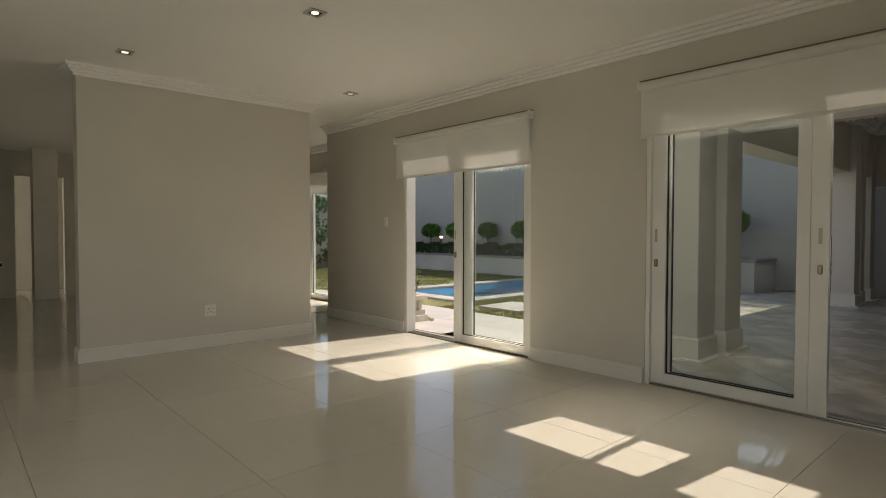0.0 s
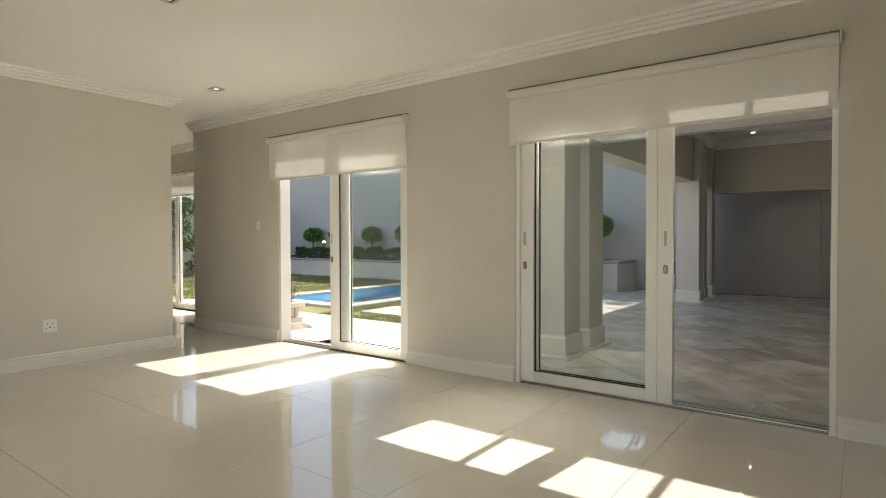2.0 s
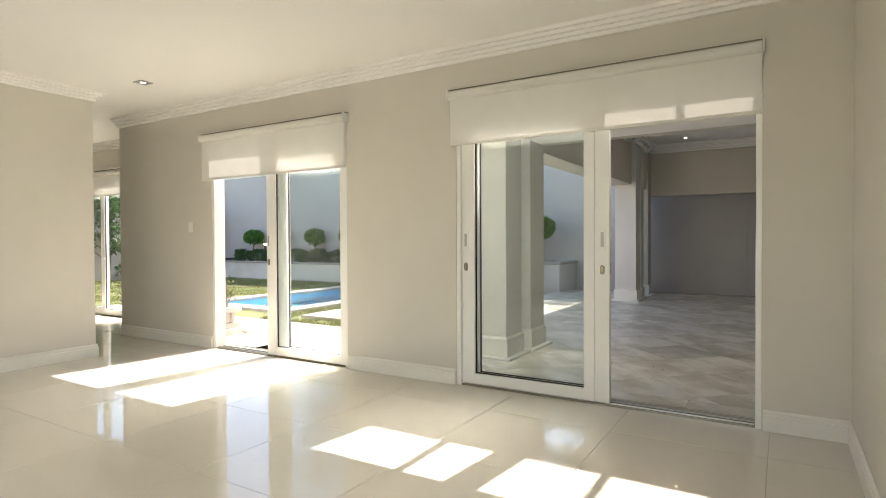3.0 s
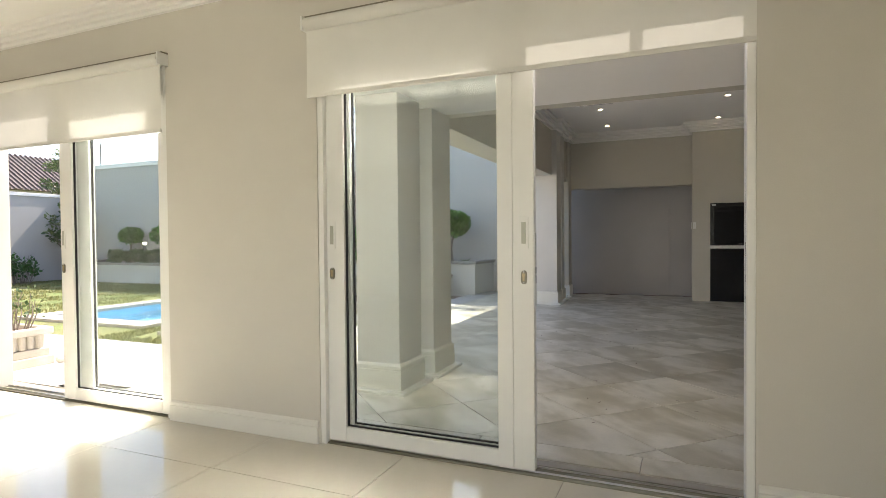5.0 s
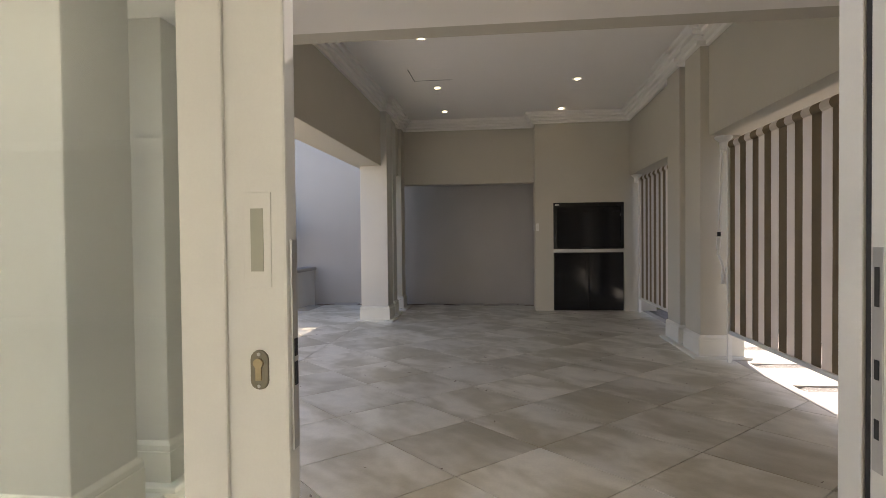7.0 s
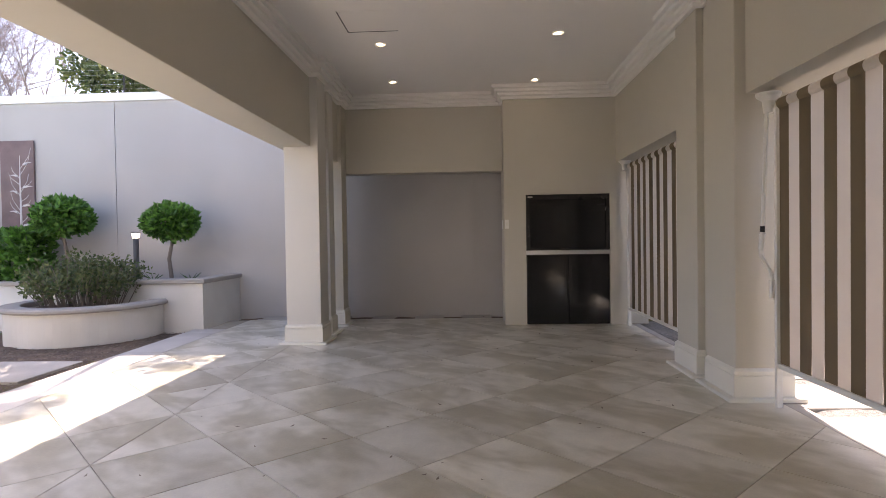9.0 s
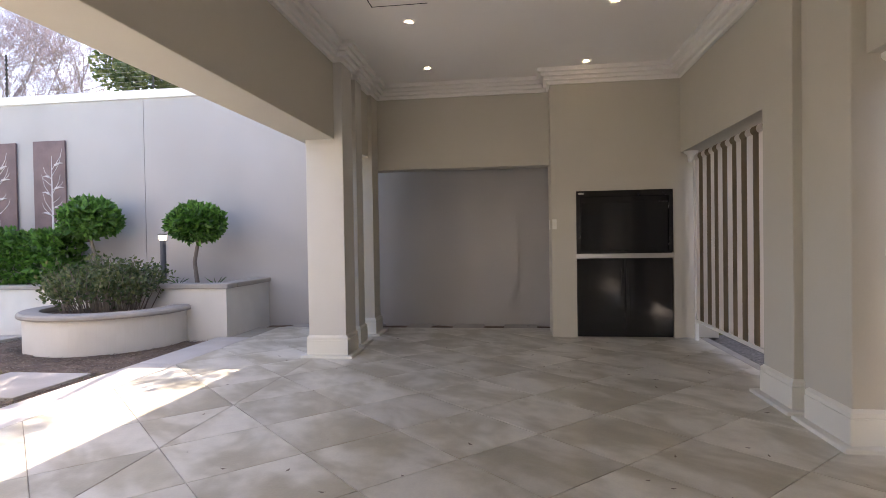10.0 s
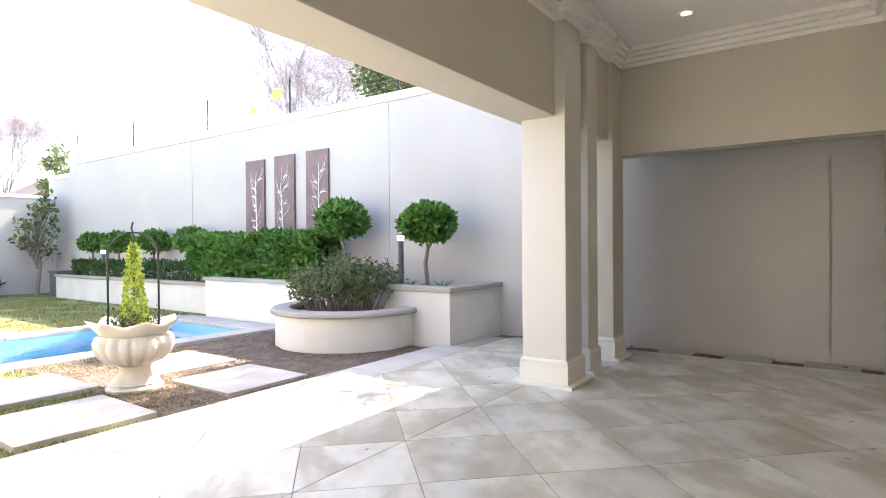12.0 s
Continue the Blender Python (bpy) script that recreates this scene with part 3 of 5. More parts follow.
setting(o, "white coping on the garden wall", "coping")
o = link("garden_wall_north", boxes((-15, GWX, 18.6, 18.85, -0.3, 2.55)), M_GARDENWALL)
setting(o, "grey plastered boundary wall at the end of the lawn", "garden wall")
o = link("wall_coping_north", boxes((-15, GWX - 0.035, 18.57, 18.88, 2.55, 2.65), bevel=0.01), M_COPING)
setting(o, "white coping on the boundary wall", "coping")
o = link("garden_wall_south", boxes((2, GWX, -3.2, -2.95, -0.3, 2.6)), M_COPING)
setting(o, "pale plastered side boundary wall", "garden wall")


# ================= planters =================
def planter(name, walls, caps, at, label):
    p = thing(name, at, label, "planter", "", "structure")
    part("planter_wall", boxes(*walls), M_PLANTER, p)
    part("planter_cap", boxes(*caps, bevel=0.015), M_CAP, p, "grey rounded concrete cap")
    return p


p = planter("corner_planter", [(12.09, 12.27, 4.28, 5.75, GZ - 0.1, 0.62), (12.27, GWX - 0.004, 4.28, 4.44, GZ - 0.1, 0.62), (12.27, GWX - 0.004, 5.6, 5.75, GZ - 0.1, 0.62)],
            [(12.05, 12.31, 4.24, 5.75, 0.62, 0.685), (12.31, GWX - 0.005, 4.24, 4.46, 0.62, 0.685)], (12.7, 5, 0), "cream plastered corner planter with grey cap")
part("soil", boxes((12.27, GWX - 0.004, 4.44, 5.6, 0.5, 0.6)), M_SOIL, p, "dark soil")
p = planter("long_planter", [(12.32, 12.46, 5.755, 9.66, GZ - 0.1, 0.6), (12.46, GWX - 0.004, 9.5, 9.66, GZ - 0.1, 0.6)],
            [(12.28, 12.5, 5.76, 9.7, 0.6, 0.66), (12.5, GWX - 0.005, 9.46, 9.7, 0.6, 0.66)], (12.7, 7.7, 0), "long cream plastered planter with thin grey cap")
part("soil", boxes((12.46, GWX - 0.004, 5.755, 9.5, 0.45, 0.56)), M_SOIL, p, "dark soil")
p = planter("low_planter", [(12.62, 12.76, 9.665, 16.7, GZ - 0.1, 0.46), (12.76, GWX - 0.004, 16.55, 16.7, GZ - 0.1, 0.46)],
            [(12.58, 12.8, 9.705, 16.74, 0.46, 0.52)], (12.9, 13.5, 0), "low cream plastered planter along the lawn")
part("soil", boxes((12.76, GWX - 0.004, 9.7, 16.55, 0.3, 0.42)), M_SOIL, p, "dark soil")

# half-round raised bed
bed = thing("round_planter", (11.85, 5.72, 0), "half-round cream plastered raised bed with grey cap", "planter", kind="structure")
CX, CY, RB = 11.88, 5.72, 0.92
arc = [(CX + RB * math.cos(a), CY + RB * math.sin(a)) for a in [radians(75 + 210 * i / 36) for i in range(37)]]
bm = bmesh.new()
sweep(bm, arc, [(0, GZ - 0.1), (0.14, GZ - 0.1), (0.14, 0.36), (0, 0.36)])
part("planter_wall", bm, M_PLANTER, bed, smooth=False)
bm = bmesh.new()
sweep(bm, arc, [(-0.05, 0.36), (-0.06, 0.38), (-0.055, 0.405), (-0.03, 0.425), (0.17, 0.425), (0.18, 0.4), (0.18, 0.36)])
part("planter_cap", bm, M_CAP, bed, "grey rounded concrete cap")
bm = bmesh.new()
cyl(bm, (CX, CY, 0.2), RB - 0.1, 0.14, 36)
part("soil", bm, M_SOIL, bed, "dark soil")


# ================= plants =================
def ball_tree(x, y, z0, zc, r, seed, count=2700, size=0.088, leaf=None):
    rng = random.Random(seed)
    t = thing("ball_tree", (x, y, z0), "clipped ball topiary tree with glossy green leaves in a planter", "topiary tree", "ball trees")
    b = bmesh.new()
    lean = rng.uniform(-0.05, 0.05)
    tube(b, [(x, y, z0 - 0.06), (x + lean * 0.5, y - lean, z0 + (zc - z0) * 0.4), (x, y + lean, zc - r * 0.3)], 0.032, 0.022, 8)
    for k in range(9):
        a = k * 2.4
        e = Vector((math.cos(a), math.sin(a), rng.uniform(-0.1, 0.9))) * r * 0.75
        tube(b, [(x, y + lean, zc - r * 0.75), Vector((x, y, zc - r * 0.3)) + e * 0.4, Vector((x, y, zc)) + e], 0.012, 0.004, 5)
    part("trunk", b, M_BARK, t)
    spots = []
    for _ in range(count):
        d = Vector((rng.gauss(0, 1), rng.gauss(0, 1), rng.gauss(0, 1))).normalized()
        bumpy = 1 + 0.2 * noise.noise(d * 2.3 + Vector((seed, 0, 0)))
        q = rng.uniform(0.55, 1.0) ** 0.6
        if d.z < -0.75 and rng.random() < 0.6:
            continue
        spots.append((Vector((x, y, zc)) + Vector((d.x, d.y, d.z * 0.74)) * r * q * bumpy * 0.9, d))
    v, f = leaves(rng, spots, size)
    mesh_obj("crown", v, f, leaf or M_LEAF, t)
    return t


ball_tree(12.62, 4.98, 0.6, 1.47, 0.395, 1)
ball_tree(12.75, 6.70, 0.56, 1.57, 0.42, 2)
for i, y in enumerate((11.15, 12.65, 14.2, 15.5)):
    ball_tree(12.98, y, 0.42, 1.31, 0.34 if i else 0.38, 10 + i, 1100, 0.09)


def hedge(name, x0, x1, y0, y1, z0, z1, count, size, leaf, label, seed):
    rng = random.Random(seed)
    t = thing(name, ((x0 + x1) / 2, (y0 + y1) / 2, z0), label, "hedge")
    yy = y0 + 0.1
    while yy < y1:
        xx = (x0 + x1) / 2 + rng.uniform(-0.1, 0.1)
        part("stem", tube(bmesh.new(), [(xx, yy, z0 - 0.05), (xx + rng.uniform(-0.1, 0.1), yy + rng.uniform(-0.1, 0.1), z1 - 0.15)], 0.018, 0.008, 5), M_BARK, t)
        yy += 0.22
    spots = []
    for _ in range(count):
        p = [rng.uniform(x0, x1), rng.uniform(y0, y1), rng.uniform(z0 + 0.08, z1)]
        side = rng.random()
        if side < 0.5:
            p[0], out = x0 + rng.uniform(0, 0.1), (-1, 0, 0.2)
        elif side < 0.85:
            p[2], out = z1 - rng.uniform(0, 0.1), (0, 0, 1)
        else:
            p[1], out = (y0 + rng.uniform(0, 0.1), (0, -1, 0.2)) if rng.random() < 0.5 else (y1 - rng.uniform(0, 0.1), (0, 1, 0.2))
        w = 0.12 * noise.noise((p[1] * 2.2, p[2] * 2.2, seed))
        p[0] += w
        p[2] += w
        spots.append((p, out))
    v, f = leaves(rng, spots, size)
    mesh_obj("foliage", v, f, leaf, t)
    return t


hedge("hedge", 12.52, 13.1, 7.1, 10.5, 0.56, 1.37, 8000, 0.1, M_LEAF, "dense clipped hedge with glossy green leaves in the planter", 5)
hedge("low_hedge", 12.82, 13.2, 10.5, 16.3, 0.42, 0.86, 5000, 0.065, M_LEAF_DARK, "low dark clipped hedge under the ball trees", 6)


def shrub(name, x, y, z, r, h, stems, seed, leaf, label, lean=0.5, size=0.06, per=26, stem_mat=None):
    rng = random.Random(seed)
    t = thing(name, (x, y, z), label, "shrub")
    b = bmesh.new()
    spots = []
    for k in range(stems):
        a, rr = rng.uniform(0, 6.28), r * math.sqrt(rng.random())
        bx0, by0 = x + math.cos(a) * rr * 0.65, y + math.sin(a) * rr * 0.65
        top = Vector((x + math.cos(a) * rr, y + math.sin(a) * rr, z + h * rng.uniform(0.55, 1.05) * (1 - 0.35 * (rr / r) ** 2)))
        mid = Vector((bx0, by0, z)).lerp(top, 0.55) + Vector((rng.uniform(-1, 1), rng.uniform(-1, 1), 0)) * 0.05
        tube(b, [(bx0, by0, z - 0.03), mid, top], 0.008, 0.003, 5)
        for _ in range(per):
            u = rng.uniform(0.35, 1.0)
            q = mid.lerp(top, (u - 0.35) / 0.65) + Vector((rng.gauss(0, 1), rng.gauss(0, 1), rng.gauss(0, 1))) * 0.045
            spots.append((q, (q.x - x, q.y - y, 0.2)))
    part("branchwork", b, stem_mat or M_BARK, t)
    v, f = leaves(rng, spots, size)
    mesh_obj("foliage", v, f, leaf, t)
    return t


shrub("shrub", 11.85, 5.75, 0.33, 0.74, 0.74, 150, 21, M_LEAF_DULL, "straggly olive-brown shrub filling the raised bed", size=0.055, per=34)
for i, (x, y) in enumerate(((12.45, 4.62), (12.5, 5.2), (12.45, 5.45))):
    rng = random.Random(60 + i)
    t = thing("succulent", (x, y, 0.6), "small spiky green plant at the planter edge", "plant", "spiky plants")
    b = bmesh.new()
    for k in range(9):
        a = k * 0.7
        tube(b, [(x, y, 0.585), (x + math.cos(a) * 0.06, y + math.sin(a) * 0.06, 0.68), (x + math.cos(a) * 0.14, y + math.sin(a) * 0.14, 0.70 + rng.uniform(0, 0.06))], 0.01, 0.002, 5)
    part("blades", b, M_LEAF_DARK, t)


# ================= urns =================
def urn(x, y, seed, label):
    u = thing("garden_urn", (x, y, GZ), label, "urn", "garden urns")
    b = bmesh.new()
    lathe(b, [(0.225, 0.0), (0.228, 0.04), (0.215, 0.055), (0.195, 0.06), (0.205, 0.075), (0.19, 0.10), (0.14, 0.14), (0.125, 0.18), (0.128, 0.21), (0.155, 0.235)], 36, None, (x, y, GZ))
    part("foot", b, M_URN, u)

    def flute(i, a):
        return (0.026 * abs(math.sin(a * 9)) if 1 <= i <= 5 else 0.0, 0.0)
    b = bmesh.new()
    lathe(b, [(0.145, 0.235), (0.21, 0.265), (0.265, 0.32), (0.295, 0.385), (0.295, 0.44), (0.275, 0.48), (0.265, 0.50), (0.25, 0.5)], 108, flute, (x, y, GZ))
    part("bowl", b, M_URN, u, "fluted bowl", True)

    def scallop(i, a):
        k = (0.0, 0.5, 1.0, 1.0, 0.6, 0)[min(i, 5)]
        return 0.024 * k * math.cos(a * 7), 0.028 * k * math.cos(a * 7)
    b = bmesh.new()
    lathe(b, [(0.26, 0.49), (0.285, 0.53), (0.33, 0.575), (0.345, 0.60), (0.32, 0.605), (0.265, 0.57), (0.2, 0.55)], 112, scallop, (x, y, GZ))
    part("rim", b, M_URN, u, "scalloped lip", True)
    b = bmesh.new()
    cyl(b, (x, y, GZ + 0.5), 0.245, 0.06, 28)
    part("soil", b, M_SOIL, u, "dry soil")
    return u


def hoop(x, y, seed):
    """A wire frame with three legs meeting in a ring at the top."""
    f = thing("plant_frame", (x, y, GZ + 0.56), "thin black metal arched plant frame standing in the urn", "plant support", "plant frames")
    for k in range(3):
        a = 2.1 * k + 0.4 + seed
        pts = [(x + math.cos(a) * 0.22, y + math.sin(a) * 0.22, GZ + 0.54)]
        for s in range(9):
            w = radians(90 * s / 8)
            pts.append((x + math.cos(a) * 0.22 * math.cos(w), y + math.sin(a) * 0.22 * math.cos(w), GZ + 1.18 + 0.2 * math.sin(w)))
        part("leg", tube(bmesh.new(), pts, 0.009, 0.009, 6), M_GASKET, f)
    part("finial", tube(bmesh.new(), [(x, y, GZ + 1.37), (x, y + 0.03, GZ + 1.42), (x, y, GZ + 1.47)], 0.008), M_GASKET, f)


def cone_plant(x, y, seed):
    rng = random.Random(seed)
    t = thing("cone_conifer", (x, y, GZ + 0.55), "small lime-green clipped cone conifer in the urn", "conifer", "cone conifers")
    part("stem", tube(bmesh.new(), [(x, y, GZ + 0.53), (x, y, GZ + 1.1)], 0.012, 0.005), M_BARK, t)
    spots = []
    for _ in range(1100):
        h = rng.random() ** 1.4
        a = rng.uniform(0, 6.28)
        r = 0.085 * (1 - h) + 0.012
        spots.append(((x + math.cos(a) * r, y + math.sin(a) * r, GZ + 0.57 + h * 0.7), (math.cos(a), math.sin(a), 0.8)))
    v, f = leaves(rng, spots, 0.045)
    mesh_obj("foliage", v, f, M_LEAF_LIME, t)


for x, y, s in ((9.09, 5.575, 1), (7.3, 5.45, 2)):
    urn(x, y, s, "weathered cast-stone urn with fluted bowl and scalloped rim")
    hoop(x, y, s * 0.7)
    if s == 1:
        cone_plant(x, y, s + 30)
    shrub("bedding_plant", x, y, GZ + 0.55, 0.22, 0.16, 34, 70 + s, M_LEAF_DULL, "short pale bedding plants in the urn", size=0.03, per=8)

# square stone planter outside the far door
QX, QY = 4.46, 6.2
pot = thing("stone_planter", (QX, QY, 0), "pale weathered square cast-stone planter on a stepped base", "plant pot")
part("base", boxes((QX - 0.26, QX + 0.26, QY - 0.26, QY + 0.26, 0, 0.085), bevel=0.008), M_URN, pot)
part("step", boxes((QX - 0.235, QX + 0.235, QY - 0.235, QY + 0.235, 0.085, 0.16), bevel=0.01), M_URN, pot)
b = boxes((QX - 0.2, QX + 0.2, QY - 0.2, QY + 0.2, 0.16, 0.29), bevel=0.012)
for k in range(5):
    for sx, sy in ((1, 0), (-1, 0), (0, 1), (0, -1)):
        o2 = -0.15 + k * 0.075
        cyl(b, (QX + sx * 0.2 + sy * o2, QY + sy * 0.2 + sx * o2, 0.165), 0.028, 0.12, 10, 0.034)
part("bowl", b, M_URN, pot, "fluted sides")
part("rim", boxes((QX - 0.26, QX + 0.26, QY - 0.26, QY - 0.19, 0.29, 0.36), (QX - 0.26, QX + 0.26, QY + 0.19, QY + 0.26, 0.29, 0.36), (QX - 0.26, QX - 0.19, QY - 0.188, QY + 0.188, 0.29, 0.36), (QX + 0.19, QX + 0.26, QY - 0.188, QY + 0.188, 0.29, 0.36), bevel=0.014), M_URN, pot)
part("soil", boxes((QX - 0.188, QX + 0.188, QY - 0.188, QY + 0.188, 0.29, 0.33)), M_SOIL, pot, "dry soil")
for k, (dx, dy, sx, sy) in enumerate(((0.27, -0.27, 0.06, 0.05), (0.31, -0.18, 0.05, 0.05))):
    st = link("loose_stone", boxes((QX + dx, QX + dx + sx, QY + dy - sy, QY + dy, 0.0, 0.045), bevel=0.016), M_URN)
    tagged(st, "small pale loose stone beside the planter", "stone", "loose stones")
shrub("pot_shrub", QX, QY, 0.33, 0.25, 0.42, 18, 91, M_LEAF_DULL, "sparse reddish twiggy plant in the planter", size=0.05, per=7)


# ================= sliding doors =================
def leaf_door(name, x, y0, y1, z0, z1, stile_l, stile_r, label, locks=()):
    """One glazed sliding leaf in the plane x; y1 side is the far stile."""
    d = thing(name, (x, (y0 + y1) / 2, z0), label, "sliding door", "sliding door leaves", "structure")
    t = 0.024
    part("stile", boxes((x - t, x + t, y0, y0 + stile_r, z0, z1), bevel=0.005), M_FRAME, d)
    part("stile", boxes((x - t, x + t, y1 - stile_l, y1, z0, z1), bevel=0.005), M_FRAME, d)
    part("bottom_rail", boxes((x - t, x + t, y0 + stile_r, y1 - stile_l, z0, z0 + 0.085), bevel=0.005), M_FRAME, d)
    part("top_rail", boxes((x - t, x + t, y0 + stile_r, y1 - stile_l, z1 - 0.08, z1), bevel=0.005), M_FRAME, d)
    a0, a1, b0, b1 = y0 + stile_r, y1 - stile_l, z0 + 0.085, z1 - 0.08
    g = 0.007
    part("gasket", boxes((x - 0.008, x + 0.008, a0, a0 + g, b0, b1), (x - 0.008, x + 0.008, a1 - g, a1, b0, b1), (x - 0.008, x + 0.008, a0 + g, a1 - g, b0, b0 + g), (x - 0.008, x + 0.008, a0 + g, a1 - g, b1 - g, b1)), M_GASKET, d, "black rubber gasket")
    pn = part("pane", boxes((x - 0.003, x + 0.003, a0 + g, a1 - g, b0 + g, b1 - g)), M_GLASS, d, "clear slightly green glass")
    pn.visible_shadow = False
    for yc, wide in locks:
        xf = x - t
        pl = part("pull_plate", boxes((xf - 0.003, xf, yc - 0.024, yc + 0.024, 1.12, 1.28), bevel=0.001), M_FRAME, d, "recessed white finger pull")
        part("pull_recess", boxes((xf - 0.0045, xf - 0.003, yc - 0.011, yc + 0.011, 1.147, 1.253)), mat_recess, pl)
        b = bmesh.new()
        ring = [(0.016 * math.cos(w), (0.018 if k < 13 else -0.018) + 0.016 * math.sin(w)) for k, w in enumerate([math.pi * i / 12 for i in range(13)] + [math.pi + math.pi * i / 12 for i in range(13)])]
        v0 = [b.verts.new((xf, yc + p[0], 0.98 + p[1])) for p in ring]
        v1 = [b.verts.new((xf - 0.004, yc + p[0] * 0.94, 0.98 + p[1] * 0.97)) for p in ring]
        b.faces.new(v1)
        for k in range(len(ring)):
            b.faces.new((v0[k], v0[(k + 1) % len(ring)], v1[(k + 1) % len(ring)], v1[k]))
        lk = part("lock_plate", b, M_LOCK, d, "oval steel lock plate")
        b = bmesh.new()
        cyl(b, (xf - 0.009, yc, 0.992), 0.0085, 0.009, 16, axis="x")
        box(b, xf - 0.008, xf - 0.003, yc - 0.005, yc + 0.005, 0.963, 0.99)
        part("lock_cylinder", b, M_BRASS, lk, "brass key cylinder")
        part("screw", cyl(bmesh.new(), (xf - 0.006, yc, 1.007), 0.003, 0.003, 10, axis="x"), M_STEEL, lk)
        part("screw", cyl(bmesh.new(), (xf - 0.006, yc, 0.953), 0.003, 0.003, 10, axis="x"), M_STEEL, lk)
    return d


mat_recess = mat("finger_pull_recess", (0.42, 0.42, 0.34), 0.5, 0.03, 5, 90, 0)


def door_frame(name, x0, x1, y0, y1, label):
    d = thing(name, ((x0 + x1) / 2, (y0 + y1) / 2, 0), label, "door frame", kind="structure")
    part("jamb", boxes((x0, x0 + 0.05, y0, y0 + 0.035, 0, HEAD), bevel=0.004), M_FRAME, d)
    # Black strip whose colour stands in for the shade inside the channel.
    part("channel", boxes((x0 + 0.05, x0 + 0.075, y0, y0 + 0.008, 0.014, HEAD - 0.046)), M_GASKET, d, "open jamb channel with its shade coloured black")
    part("jamb", boxes((x0 + 0.075, x1, y0, y0 + 0.032, 0.014, HEAD - 0.046), bevel=0.003), M_FRAME, d)
    sp = part("strike_plate", boxes((x0 + 0.018, x0 + 0.042, y0 + 0.0352, y0 + 0.037, 0.84, 1.18), bevel=0.0006), M_STEEL, d, "steel lock strike plate")
    for zz, hh in ((1.09, 0.06), (0.98, 0.03), (0.89, 0.03)):
        part("slot", boxes((x0 + 0.025, x0 + 0.036, y0 + 0.0371, y0 + 0.0378, zz, zz + hh)), M_DARKSLOT, sp)
    part("jamb", boxes((x0, x1, y1 - 0.035, y1, 0, HEAD), bevel=0.004), M_FRAME, d)
    part("head", boxes((x0, x1, y0 + 0.035, y1 - 0.035, HEAD - 0.045, HEAD), bevel=0.004), M_FRAME, d)
    part("sill", boxes((x0 + 0.012, x1, y0 + 0.035, y1 - 0.035, -0.004, 0.01), bevel=0.003), M_LOCK, d, "dull aluminium floor track")
    part("track", boxes((x0 + 0.035, x0 + 0.041, y0 + 0.04, y1 - 0.04, 0.012, 0.02), (x0 + 0.095, x0 + 0.101, y0 + 0.04, y1 - 0.04, 0.012, 0.02)), M_STEEL, d)
    part("brush_seal", boxes((x0 + 0.05, x0 + 0.062, y0 + 0.009, y0 + 0.034, 0.02, HEAD - 0.05)), M_GASKET, d, "black brush seal")
    return d


FX = 3.905
door_frame("door_1", FX, FX + 0.14, 0.07, 2.27, "white aluminium sliding door frame")
leaf_door("door_leaf", FX + 0.055, 1.025, 2.235, 0.018, HEAD - 0.045, 0.115, 0.185, "glazed white sliding door leaf standing open", locks=((2.2, 0), (1.075, 0)))
leaf_door("door_leaf", FX + 0.11, 1.06, 2.235, 0.018, HEAD - 0.045, 0.13, 0.14, "glazed white fixed door leaf behind the open one")
setting(link("door_trim", boxes((FX + 0.02, FX + 0.0308, 1.13, 1.21, 0.02, HEAD - 0.05), bevel=0.004), M_FRAME), "flat white cover strip on the door stile", "door frame")
lp = thing("lock_strip", (FX + 0.055, 1.023, 1.0), "narrow steel lock strip on the door edge", "lock")
part("strip", boxes((FX + 0.043, FX + 0.067, 1.021, 1.0245, 0.84, 1.2)), M_STEEL, lp)
part("keep", boxes((FX + 0.049, FX + 0.061, 1.0195, 1.021, 1.0, 1.03), (FX + 0.049, FX + 0.061, 1.0195, 1.021, 0.95, 0.99)), M_DARKSLOT, lp)
door_frame("door_2", FX, FX + 0.14, 3.45, 5.42, "white aluminium sliding door frame to the garden")
leaf_door("door_leaf", FX + 0.04, 3.485, 4.56, 0.018, HEAD - 0.045, 0.13, 0.07, "glazed white sliding door leaf standing open", locks=((4.53, 0),))
leaf_door("door_leaf", FX + 0.1, 3.485, 4.48, 0.018, HEAD - 0.045, 0.16, 0.07, "glazed white fixed door leaf")
door_frame("door_3", 4.78, 4.92, 8.3, 10.6, "white aluminium sliding door frame in the recess")
leaf_door("door_leaf", 4.82, 8.34, 9.45, 0.018, HEAD - 0.045, 0.1, 0.1, "glazed white sliding door leaf")
leaf_door("door_leaf", 4.88, 9.4, 10.56, 0.018, HEAD - 0.045, 0.1, 0.1, "glazed white sliding door leaf")


